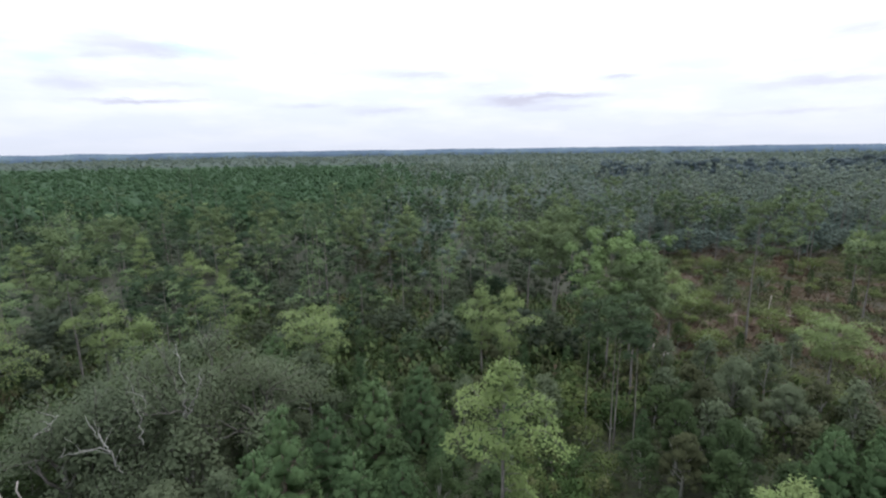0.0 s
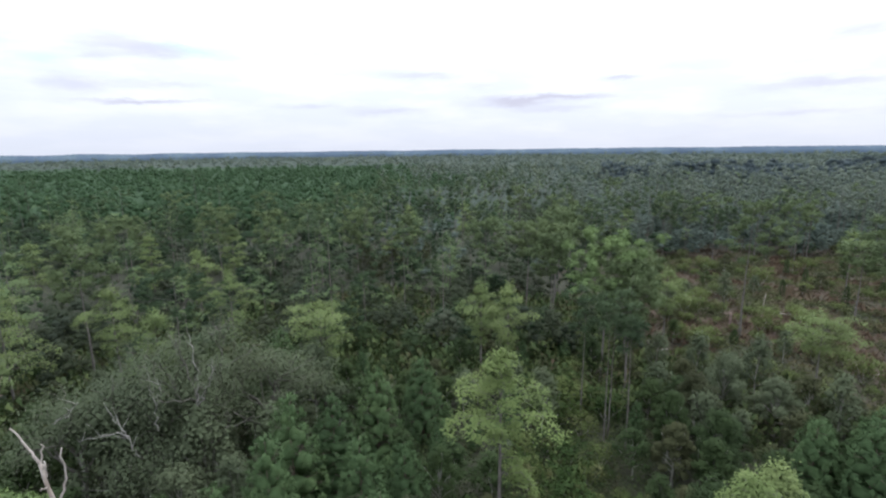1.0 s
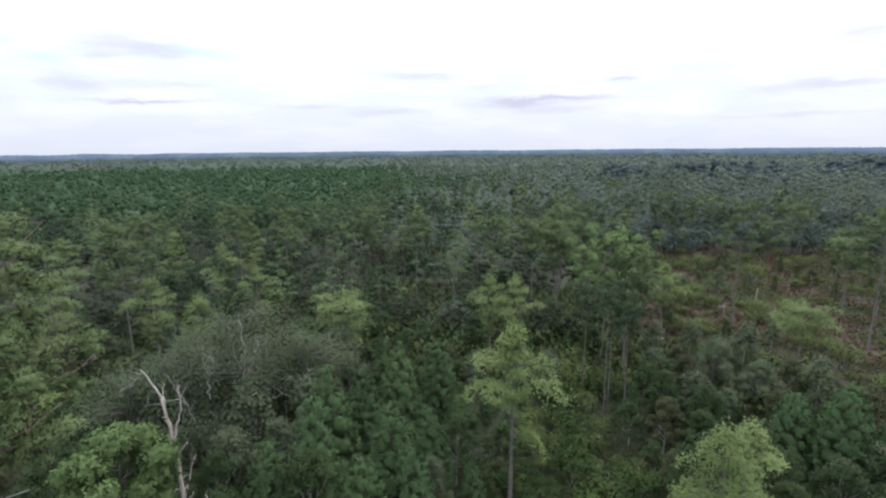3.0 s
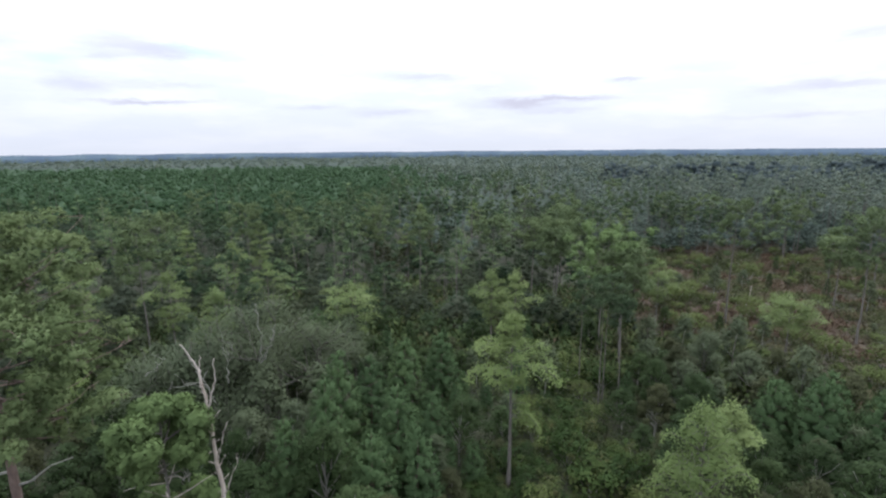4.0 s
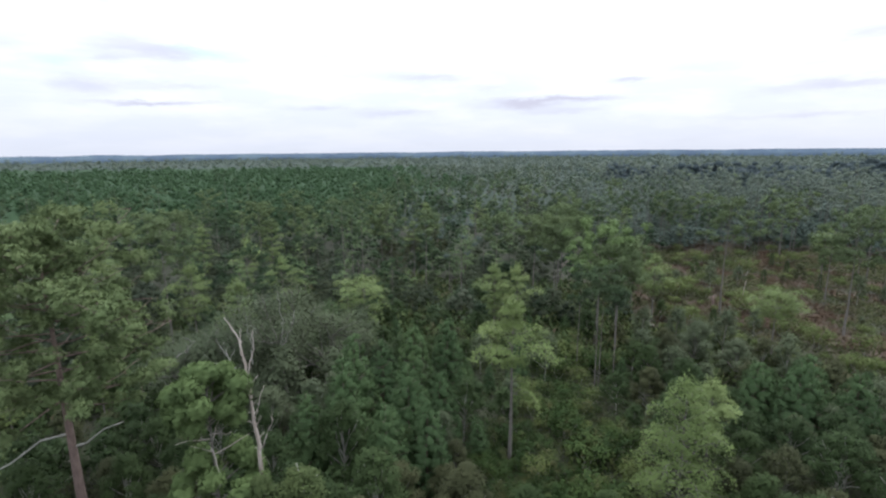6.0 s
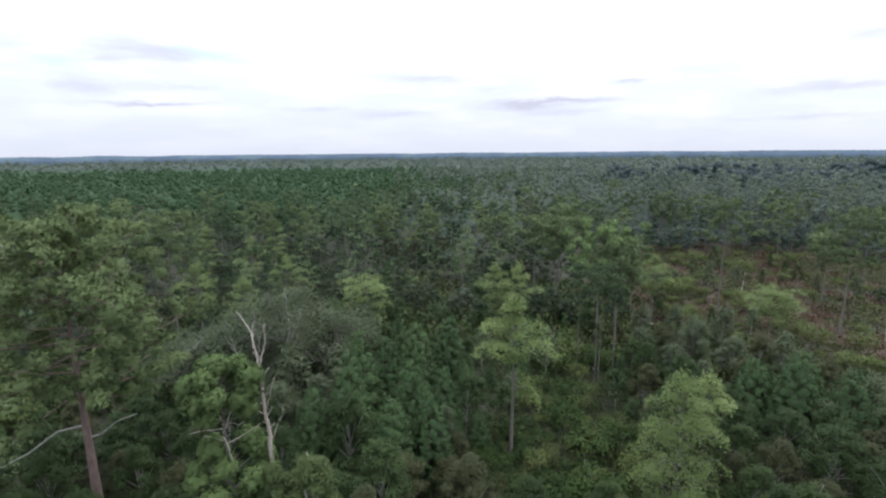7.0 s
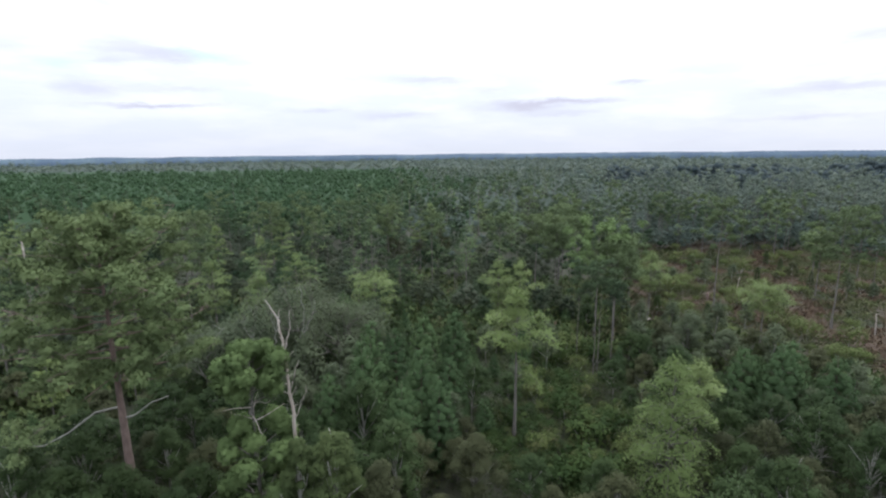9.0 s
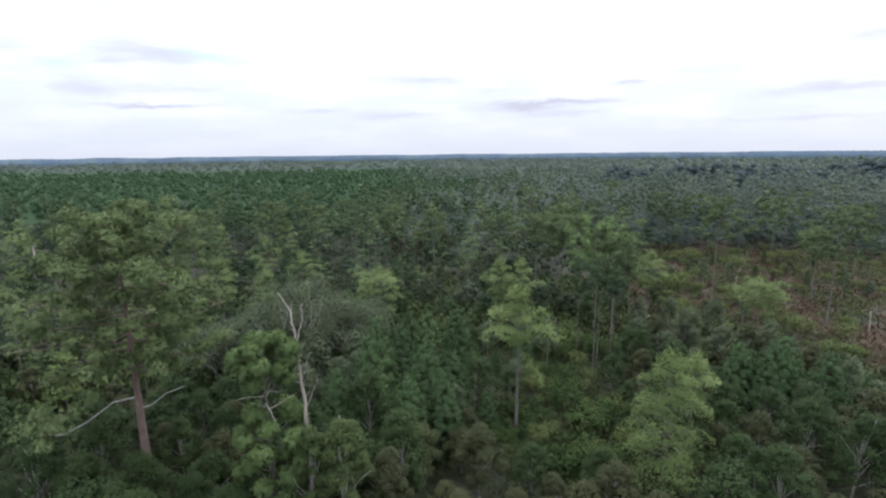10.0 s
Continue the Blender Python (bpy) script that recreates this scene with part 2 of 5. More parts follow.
BARK_GREY = bark_material("cypress_bark", (0.07, 0.063, 0.053), (0.155, 0.14, 0.12), (0.26, 0.24, 0.21))
BARK_OAK = bark_material("oak_bark", (0.16, 0.15, 0.13), (0.32, 0.31, 0.27), (0.50, 0.48, 0.43))
SNAG = bark_material("peeling_dead_wood", (0.13, 0.085, 0.06), (0.40, 0.34, 0.28), (0.60, 0.56, 0.50), 3.2)
DEAD = bark_material("dead_wood", (0.20, 0.16, 0.13), (0.40, 0.35, 0.30), (0.60, 0.56, 0.50), 9.0)


def ground_material():
    m, t = base_material("forest_floor")
    g = t.nodes.new("ShaderNodeNewGeometry")
    pos = g.outputs["Position"]
    a = noise_out(t, 0.06, 4.0, pos)
    b = noise_out(t, 0.7, 5.0, pos, 0.65)
    c = noise_out(t, 5.0, 4.0, pos, 0.7)
    litter = ramp(t, b, ((0.3, (0.018, 0.018, 0.010)), (0.5, (0.030, 0.032, 0.016)), (0.7, (0.044, 0.052, 0.022))))
    rust = ramp(t, c, ((0.3, (0.042, 0.029, 0.019)), (0.55, (0.076, 0.051, 0.033)), (0.8, (0.088, 0.078, 0.042))))
    f = t.nodes.new("ShaderNodeMath")
    f.operation, f.use_clamp = "MULTIPLY_ADD", True
    t.links.new(a, f.inputs[0])
    f.inputs[1].default_value, f.inputs[2].default_value = 6.0, -2.6
    far = t.nodes.new("ShaderNodeVectorMath")
    far.operation = "DISTANCE"
    t.links.new(pos, far.inputs[0])
    far.inputs[1].default_value = (78, 82, 0)
    inside = t.nodes.new("ShaderNodeMath")
    inside.operation, inside.use_clamp = "MULTIPLY_ADD", True
    t.links.new(far.outputs["Value"], inside.inputs[0])
    inside.inputs[1].default_value, inside.inputs[2].default_value = -0.08, 5.2
    both = t.nodes.new("ShaderNodeMath")
    both.operation = "MULTIPLY"
    t.links.new(f.outputs[0], both.inputs[0])
    t.links.new(inside.outputs[0], both.inputs[1])
    col = mixcol(t, both.outputs[0], litter, rust)
    p = t.nodes.new("ShaderNodeBsdfPrincipled")
    p.inputs["Roughness"].default_value = 0.95
    t.links.new(col, p.inputs["Base Color"])
    bu = t.nodes.new("ShaderNodeBump")
    bu.inputs["Strength"].default_value, bu.inputs["Distance"].default_value = 1.0, 0.15
    t.links.new(b, bu.inputs["Height"])
    t.links.new(bu.outputs[0], p.inputs["Normal"])
    out = t.nodes.new("ShaderNodeOutputMaterial")
    t.links.new(p.outputs[0], out.inputs[0])
    return m


GROUND = ground_material()


# ---- mesh tools: triangles gathered as arrays ----
class Soup:
    """Vertices with their shading normals (none: the faces' own) and triangles."""

    def __init__(self):
        self.v, self.f, self.n = [], [], 0

    def add(self, v, f, normals=None):
        v = np.asarray(v, np.float32)
        if v.shape[1] == 3:
            v = np.hstack((v, np.zeros_like(v) if normals is None else np.asarray(normals, np.float32)))
        self.v.append(v)
        self.f.append(np.asarray(f, np.int32) + self.n)
        self.n += len(v)

    def arrays(self):
        return np.concatenate(self.v), np.concatenate(self.f)

    def mesh(self, name, material, smooth=False):
        v, f = self.arrays()
        return mesh_of(name, v, f, material, smooth)


def mesh_of(name, v, f, material, smooth=False):
    me = bpy.data.meshes.new(name)
    me.vertices.add(len(v))
    me.vertices.foreach_set("co", np.ascontiguousarray(v[:, :3], np.float32).ravel())
    me.loops.add(f.size)
    me.loops.foreach_set("vertex_index", np.ascontiguousarray(f, np.int32).ravel())
    me.polygons.add(len(f))
    me.polygons.foreach_set("loop_start", np.arange(0, f.size, 3, dtype=np.int32))
    soft = v.shape[1] > 3 and bool(np.any(v[:, 3:6]))
    me.polygons.foreach_set("use_smooth", np.full(len(f), smooth or soft))
    me.update(calc_edges=True)
    if v.shape[1] > 6:
        me.attributes.new("tree", "FLOAT", "POINT").data.foreach_set("value", np.ascontiguousarray(v[:, 6], np.float32))
    if soft:
        me.attributes.new("custom_normal", "FLOAT_VECTOR", "POINT").data.foreach_set("vector", np.ascontiguousarray(v[:, 3:6], np.float32).ravel())
    me.materials.append(material)
    return me


def unit(a):
    return a / np.maximum(np.linalg.norm(a, axis=-1, keepdims=True), 1e-6)


def tube(soup, pts, radii, sides=6):
    """A tapered round limb along points."""
    pts = np.asarray(pts, float)
    d = unit(np.gradient(pts, axis=0))
    ref = np.where(np.abs(d[:, 2:3]) > 0.9, np.array([[1.0, 0, 0]]), np.array([[0, 0, 1.0]]))
    a = unit(np.cross(d, ref))
    b = np.cross(d, a)
    th = np.arange(sides) * 2 * math.pi / sides
    ring = pts[:, None] + np.asarray(radii)[:, None, None] * (np.cos(th)[None, :, None] * a[:, None] + np.sin(th)[None, :, None] * b[:, None])
    v = ring.reshape(-1, 3)
    f = []
    for i in range(len(pts) - 1):
        for j in range(sides):
            p, q = i * sides + j, i * sides + (j + 1) % sides
            f += [(p, q, q + sides), (p, q + sides, p + sides)]
    top = (len(pts) - 1) * sides
    f += [(top, top + j, top + j + 1) for j in range(1, sides - 1)]
    soup.add(v, f)


CALM = [1.0]    # how unruly single leaves lie
CLUMP = 0.85    # how far leaves take light as part of their clump


def cards(soup, rng, p, nrm, size, spread=0.6, slim=0.8):
    """Leaf-like triangles at p that face about nrm."""
    n = len(p)
    whole = unit(nrm)
    nrm = unit(nrm + CALM[0] * spread * rng.normal(size=(n, 3)))
    a = unit(np.cross(nrm, rng.normal(size=(n, 3))))
    b = np.cross(nrm, a)
    s = (size * rng.uniform(0.6, 1.3, n))[:, None]
    v = np.stack((p + s * a, p - 0.55 * s * a + slim * s * b, p - 0.55 * s * a - slim * s * b), 1).reshape(-1, 3)
    soup.add(v, np.arange(3 * n).reshape(-1, 3), np.repeat(unit(CLUMP * whole + (1 - CLUMP) * nrm), 3, 0))


def tufts(soup, rng, p, up, length, k=9, width=0.2, rise=0.7):
    """Needle tufts: k spikes from each point, fanned round up."""
    n = len(p)
    P = np.repeat(p, k, 0)
    U = np.repeat(up, k, 0)
    D = unit(rise * U + unit(rng.normal(size=(n * k, 3))))
    L = (length * rng.uniform(0.7, 1.25, n * k))[:, None]
    S = unit(np.cross(D, np.repeat(up, k, 0) + CALM[0] * 0.4 * rng.normal(size=(n * k, 3)))) * L * width
    v = np.stack((P + D * L, P + 0.35 * D * L + S, P + 0.25 * D * L - S), 1).reshape(-1, 3)
    turned = np.sum(np.cross(v[1::3] - v[0::3], v[2::3] - v[0::3]) * U, 1) < 0
    f = np.arange(3 * n * k).reshape(-1, 3)
    f[turned] = f[turned][:, ::-1]
    soup.add(v, f, np.repeat(unit(U + 0.4 * D), 3, 0))


def needles(soup, rng, p, up, length, k, width):
    """Needle foliage round the points p: spikes that stand out and bundles that lie flat."""
    half = max(1, k // 2)
    tufts(soup, rng, p, up, length, half, width)
    P, U = np.repeat(p, k - half, 0), np.repeat(up, k - half, 0)
    cards(soup, rng, P + rng.normal(size=P.shape) * 0.4 * length, U, length * 0.62, 0.55, 0.36)


ICO = np.array([(0, -0.53, 0.85), (0, 0.53, 0.85), (0.85, 0, 0.53), (-0.85, 0, 0.53), (-0.53, 0.85, 0), (0.53, 0.85, 0), (-0.53, -0.85, 0),
                (0.53, -0.85, 0), (0.85, 0, -0.53), (-0.85, 0, -0.53), (0, -0.53, -0.85), (0, 0.53, -0.85)])
ICO_F = np.array([(0, 2, 1), (0, 1, 3), (0, 3, 6), (0, 6, 7), (0, 7, 2), (1, 2, 5), (1, 5, 4), (1, 4, 3), (2, 7, 8), (2, 8, 5), (3, 4, 9), (3, 9, 6),
                  (4, 5, 11), (5, 8, 11), (6, 9, 10), (6, 10, 7), (7, 10, 8), (4, 11, 9)])


def core(soup, rng, c, size):
    """The dense, dark inside of a clump of foliage."""
    soup.add(np.asarray(c) + ICO * np.asarray(size) * rng.uniform(0.6, 1.25, (12, 1)), ICO_F, unit(ICO + np.array([0, 0, 0.2])))


def bent(rng, a, b, n=6, wobble=0.05, sag=0.0):
    """Points from a to b, bending."""
    a, b = np.asarray(a, float), np.asarray(b, float)
    s = np.linspace(0, 1, n)[:, None]
    L = np.linalg.norm(b - a)
    w = np.cumsum(rng.normal(size=(n, 3)), 0) * wobble * L / n * s
    w -= w[-1] * s * 0.0
    pts = a + (b - a) * s + w
    pts[:, 2] += sag * L * (s[:, 0] ** 2 - s[:, 0])
    return pts


def stem(soup, rng, h, r, lean=0.02, sides=7, top=0.12, n=9):
    """The trunk, and a function that gives its axis at a height."""
    z = np.linspace(0, 1, n)
    off = np.cumsum(rng.normal(size=(n, 2)), 0) * lean * h / n
    off -= off[0]
    pts = np.column_stack((off, z * h))
    pts[0, 2] = -0.3
    rad = r * (1 - (1 - top) * z ** 0.9)
    rad[0] *= 1.35
    tube(soup, pts, rad, sides)
    return (lambda q: np.array([np.interp(q, pts[:, 2], pts[:, i]) for i in range(3)])), (lambda q: np.interp(q, pts[:, 2], rad))


# ---- kinds of tree: each gives the meshes of its trunk, branches and crown ----
def pine(seed, h, base, wide, r=0.25, limbs=26, per=16, k=9, needle=0.5, material=PINE, flat=0.55, width=0.2, low=0.6, single=False, puff=0.9, lean=0.02, inner=0.5, thick=10, bark=None, raw=False, dense=0.0, curve=3.2):
    """A tall pine: bare trunk, limbs that rise at their ends, needle tufts in puffs; base and wide are in metres."""
    rng = np.random.RandomState(seed)
    ts, bs, cs = Soup(), Soup(), Soup()
    axis, rad = stem(ts, rng, h * 0.97, r, lean)
    own = []
    for i in range(limbs):
        if single:
            bs = Soup()
            own.append(bs)
        q = (i + rng.uniform(0.1, 0.9)) / limbs
        z = base + (h - base) * q * 0.97
        prof = min(1.0, low + q) * (1 - q ** curve) ** flat
        L = wide * prof * rng.uniform(0.6, 1.12) + 0.3
        th = i * 2.4 + rng.uniform(-0.5, 0.5)
        rise = 0.05 + 0.55 * q + rng.uniform(-0.1, 0.15)
        a = axis(z)
        b = a + L * np.array([math.cos(th), math.sin(th), rise])
        pts = bent(rng, a, b, 6, 0.25, 0.22)
        tube(bs, pts, np.linspace(min(rad(z) * 0.4, 0.03 + 0.012 * L), 0.015, 6), 4)
        m = max(1, int(round(per / 8 * (0.4 + 0.75 * L / wide))))
        s = rng.uniform(inner, 1.02, m) ** 0.8
        s[0] = 1.0
        along = np.column_stack([np.interp(s, np.linspace(0, 1, 6), pts[:, c]) for c in range(3)])
        c = along + rng.normal(size=(m, 3)) * np.array([1, 1, 0.3]) * (0.08 + 0.15 * L * s[:, None])
        c[:, 2] += 0.2
        for j in range(m):
            tube(bs, np.stack((along[j], c[j])), (0.03, 0.015), 3)
        big = rng.uniform(0.5, 1.0, (m, 1)) * puff
        if dense:
            for j in range(m):
                core(cs, rng, c[j], big[j] * dense * np.array([0.8, 0.8, 0.5]))
        d = unit(rng.normal(size=(m * thick, 3)) + np.array([0, 0, 0.5]))
        p = np.repeat(c, thick, 0) + d * np.repeat(big, thick, 0) * np.array([0.9, 0.9, 0.62]) * rng.uniform(0.45, 1.0, (m * thick, 1)) ** 0.6
        up = unit(np.array([[0, 0, 0.8]]) + d)
        needles(cs, rng, p, up, needle, k, width)
    p = axis(h * 0.96) + rng.normal(size=(per, 3)) * np.array([0.6, 0.6, 0.35])
    tufts(cs, rng, p, np.tile([0, 0, 1.0], (per, 1)), needle, k, width)
    if raw:
        return ts.arrays(), cs.arrays()
    out = dict(crown=cs.mesh("crown", material))
    if single:
        out["trunk"] = ts.mesh("trunk", bark or BARK_GREY, True)
        out["limb"] = [o.mesh("limb", bark or BARK_GREY, True) for o in own]
    else:
        ts.add(*bs.arrays())
        out["trunk"] = ts.mesh("trunk", bark or BARK_GREY, True)
    return out


def young_pine(seed, h, wide, n=300, k=9, needle=0.42):
    """A young, dense pine: a full spire down to the ground, its shoots gathered in soft tips."""
    rng = np.random.RandomState(seed)
    ts, cs = Soup(), Soup()
    axis, rad = stem(ts, rng, h * 0.96, 0.11, 0.03, 5)

    def reach(q):
        return wide * (1.03 - q ** 1.9) ** 0.8 * min(1.0, 0.75 + 1.2 * q)

    for i in range(24):
        q, th = (i + 0.5) / 24, i * 2.4
        R = reach(q) * 0.42
        core(cs, rng, axis(h * (0.08 + 0.86 * q)) + np.array([math.cos(th) * R, math.sin(th) * R, 0]), (0.4 * reach(q), 0.4 * reach(q), h * 0.05))
    shoots = 150
    for i in range(shoots):
        q = 1 - (1 - (i + rng.uniform()) / shoots) ** 0.65
        R = reach(q) * rng.uniform(0.78, 1.05)
        th = i * 2.4 + rng.uniform(-0.4, 0.4)
        out = np.array([math.cos(th), math.sin(th), 0.0])
        c = axis(h * (0.06 + 0.9 * q)) + out * R
        if i % 3 == 0:
            tube(ts, bent(rng, axis(h * (0.04 + 0.88 * q)), c, 4, 0.1), np.linspace(0.03, 0.012, 4), 3)
        m = max(3, n // shoots)
        d = unit(rng.normal(size=(m, 3)) + out * 0.5 + np.array([0, 0, 0.5]))
        p = c + d * np.array([0.3, 0.3, 0.45]) * rng.uniform(0.2, 1.0, (m, 1))
        needles(cs, rng, p, unit(0.6 * d + 0.7 * out + np.array([0, 0, 0.8])), needle, k, 0.16)
    return dict(trunk=ts.mesh("trunk", BARK_PINE, True), crown=cs.mesh("crown", YOUNG))


def cypress(seed, h, base, wide, r=0.2, limbs=30, per=90, leaf=0.3, shape="dome", material=CYPRESS, droop=0.16, single=False, raw=False):
    """A cypress with feathery foliage in level, layered sprays on a pale straight trunk."""
    rng = np.random.RandomState(seed)
    ts, bs, cs = Soup(), Soup(), Soup()
    axis, rad = stem(ts, rng, h * 0.97, r, 0.012)
    levels = max(4, int((h - base) / 1.05))
    own = []
    for i in range(limbs):
        if single:
            bs = Soup()
            own.append(bs)
        storey = i * levels // limbs
        q = min(0.98, (storey + 0.5 + rng.uniform(-0.16, 0.16)) / levels)
        z = base + (h - base) * q * 0.98
        if shape == "cone":
            prof = 1.05 - 0.85 * q
        elif shape == "egg":
            prof = (1 - q ** 3.5) ** 0.8 * (0.8 + 0.2 * q)
        elif shape == "pyramid":
            prof = (1.02 - q) ** 0.62
        elif shape == "parasol":
            prof = 0.04 + 0.97 * math.exp(-((q - 0.58) / 0.16) ** 2) + 0.85 * max(0.0, math.cos(i * 2.4 + 0.7)) * math.exp(-((q - 0.10) / 0.12) ** 2) + 0.26 * math.exp(-((q - 0.9) / 0.08) ** 2)
        elif shape == "umbrella":
            prof = (0.35 + 0.9 * q) * (1 - q ** 4) ** 0.6
        else:
            prof = 0.14 + 0.96 * math.exp(-((q - 0.58) / 0.30) ** 2) * (1 - q ** 4)
        if shape == "parasol" and prof < 0.2:
            continue
        L = wide * prof * rng.uniform(0.6, 1.15) + 0.35
        th = i * 2.4 + rng.uniform(-0.5, 0.5)
        a = axis(z)
        b = a + L * np.array([math.cos(th), math.sin(th), 0.18 + 0.3 * q + rng.uniform(-0.1, 0.1)])
        pts = bent(rng, a, b, 5, 0.15, 0.1)
        pts[-1, 2] -= droop * L
        tube(bs, pts, np.linspace(min(rad(z) * 0.45, 0.06), 0.012, 5), 4)
        m = max(12, int(per * (0.06 + 0.94 * (L / wide))))
        s = rng.uniform(0.18, 1.06, m) ** 0.75
        along = np.column_stack([np.interp(s, np.linspace(0, 1, 5), pts[:, c]) for c in range(3)])
        out = np.array([math.cos(th), math.sin(th), 0])
        lat = np.array([-out[1], out[0], 0])
        g = rng.normal(size=(m, 1)) * (0.12 + 0.20 * L * (1.05 - 0.5 * s[:, None]))
        p = along + lat * g + rng.normal(size=(m, 3)) * np.array([0.12, 0.12, 0.16])
        p[:, 2] -= 0.22 * np.abs(g[:, 0]) + droop * rng.uniform(0, 0.5, m) * s
        nrm = np.array([[0, 0, 1.0]]) + 0.35 * out
        cards(cs, rng, p, np.repeat(nrm, m, 0), leaf, 0.45, 0.5)
    p = axis(h * 0.97) + rng.normal(size=(per, 3)) * np.array([0.35, 0.35, 0.45])
    cards(cs, rng, p, np.tile([0, 0, 1.0], (per, 1)), leaf, 0.6, 0.55)
    if raw:
        return ts.arrays(), cs.arrays()
    out = dict(crown=cs.mesh("crown", material))
    if single:
        out["trunk"] = ts.mesh("trunk", BARK_GREY, True)
        out["limb"] = [o.mesh("limb", BARK_GREY, True) for o in own if o.v]
    else:
        ts.add(*bs.arrays())
        out["trunk"] = ts.mesh("trunk", BARK_GREY, True)
    return out


def broadleaf(seed, h, wide, lobes=14, per=170, leaf=0.3, material=BROAD, bark=BARK_OAK, low=0.35, trunk_r=0.14, raw=False, single=False):
    """A broad-leaved tree: forked trunk and a crown of uneven leafy lobes."""
    rng = np.random.RandomState(seed)
    ts, cs, own = Soup(), Soup(), []
    axis, rad = stem(ts, rng, h * 0.75, trunk_r, 0.05, 5, 0.3, 6)
    for i in range(lobes):
        q = (i + rng.uniform(0.2, 0.8)) / lobes
        z = h * (low + (0.93 - low) * q)
        R = wide * (0.98 - 0.85 * q ** 2) * rng.uniform(0.35, 1.05)
        th = i * 2.4 + rng.uniform(-0.6, 0.6)
        c = axis(min(z, h * 0.7)) * np.array([1, 1, 0]) + np.array([math.cos(th) * R * 0.85, math.sin(th) * R * 0.85, z])
        lr = wide * rng.uniform(0.6, 1.25) * 1.25 / lobes ** 0.5
        if i % 2 == 0:
            own.append(Soup() if single else ts)
            tube(own[-1], bent(rng, axis(z * 0.6), c, 4, 0.2), np.linspace(trunk_r * 0.5, 0.02, 4), 4)
        core(cs, rng, c, lr * np.array([0.48, 0.48, 0.36]))
        m = max(8, int(per * rng.uniform(0.8, 1.2)))
        d = unit(rng.normal(size=(m, 3)) + np.array([0, 0, 0.4]))
        p = c + d * lr * np.array([1, 1, 0.8]) * rng.uniform(0.7, 1.25, (m, 1))
        cards(cs, rng, p, d + np.array([0, 0, 1.0]), leaf, 0.5, 0.6)
    if raw:
        return ts.arrays(), cs.arrays()
    out = dict(trunk=ts.mesh("trunk", bark, True), crown=cs.mesh("crown", material, True))
    if single:
        out["limb"] = [o.mesh("limb", bark, True) for o in own]
    return out


def bare_oak(seed, h, wide, leaves=13000):
    """A grey, thinly leaved oak with pale twisted limbs."""
    rng = np.random.RandomState(seed)
    ts, cs, own = Soup(), Soup(), []
    axis, rad = stem(ts, rng, h * 0.55, 0.26, 0.10, 7, 0.55, 6)
    tips = []

    def fork(a, d, L, r, depth):
        b = a + d * L
        pts = bent(rng, a, b, 5, 0.35)
        tube(own[-1], pts, np.linspace(r, r * 0.55, 5), 5 if depth < 2 else 3)
        if depth > 1:
            tips.append(pts[2])
            tips.append(pts[-1])
        if depth < 3:
            for _ in range(3 if depth < 2 else 2):
                nd = unit(d + rng.normal(size=3) * 0.62 + np.array([0, 0, 0.12]))
                fork(pts[-1] if rng.uniform() < 0.7 else pts[3], nd, L * rng.uniform(0.55, 0.85), r * 0.55, depth + 1)

    for i in range(5):
        th = i * 2.4 + rng.uniform(-0.4, 0.4)
        d = unit(np.array([math.cos(th) * wide / h * 1.3, math.sin(th) * wide / h * 1.3, 0.75]))
        own.append(Soup())
        fork(axis(h * (0.28 + 0.06 * i)), d, h * 0.26, 0.16, 0)
    tips = np.array(tips)
    tips[:, 2] = np.minimum(tips[:, 2], h)
    idx = rng.randint(0, len(tips), leaves)
    p = tips[idx] + rng.normal(size=(leaves, 3)) * np.array([0.8, 0.8, 0.55])
    cards(cs, rng, p, np.tile([0, 0, 1.0], (leaves, 1)), 0.105, 0.6, 0.6)
    return dict(trunk=ts.mesh("trunk", BARK_OAK, True), limb=[o.mesh("limb", BARK_GREY, True) for o in own], crown=cs.mesh("crown", GREYLEAF))


def bush(seed, h, wide, per=900, leaf=0.13, material=THICKET):
    rng = np.random.RandomState(seed)
    ts, cs = Soup(), Soup()
    for i in range(5):
        th = i * 1.26 + rng.uniform(-0.3, 0.3)
        c = np.array([math.cos(th) * wide * 0.5, math.sin(th) * wide * 0.5, h * rng.uniform(0.5, 0.75)])
        tube(ts, bent(rng, (0, 0, -0.1), c, 4, 0.2), np.linspace(0.05, 0.015, 4), 3)
        m = per // 5
        d = unit(rng.normal(size=(m, 3)) + np.array([0, 0, 0.5]))
        p = c + d * np.array([wide * 0.5, wide * 0.5, h * 0.36]) * rng.uniform(0.5, 1.1, (m, 1)) ** 0.5
        p[:, 2] = np.maximum(p[:, 2], 0.1)
        cards(cs, rng, p, d + np.array([0, 0, 0.5]), leaf, 0.4, 0.55)
    return dict(stem=ts.mesh("stem", BARK_OAK, True), crown=cs.mesh("crown", material))


def thing(name, meshes, label, category, group=""):
    """A tree as an empty at its foot, with its parts under it."""
    ob = tagged(new(name), label, category, group)
    for part_name, me in meshes.items():
        for one in (me if isinstance(me, list) else [me]):
            o = new(part_name, one)
            o.parent = ob
    return ob


def place(x, y, turn=0.0, s=1.0, sz=None):
    return Matrix.Translation((x, y, 0)) @ Matrix.Rotation(radians(turn), 4, "Z") @ Matrix.Diagonal((s, s, sz or s, 1))


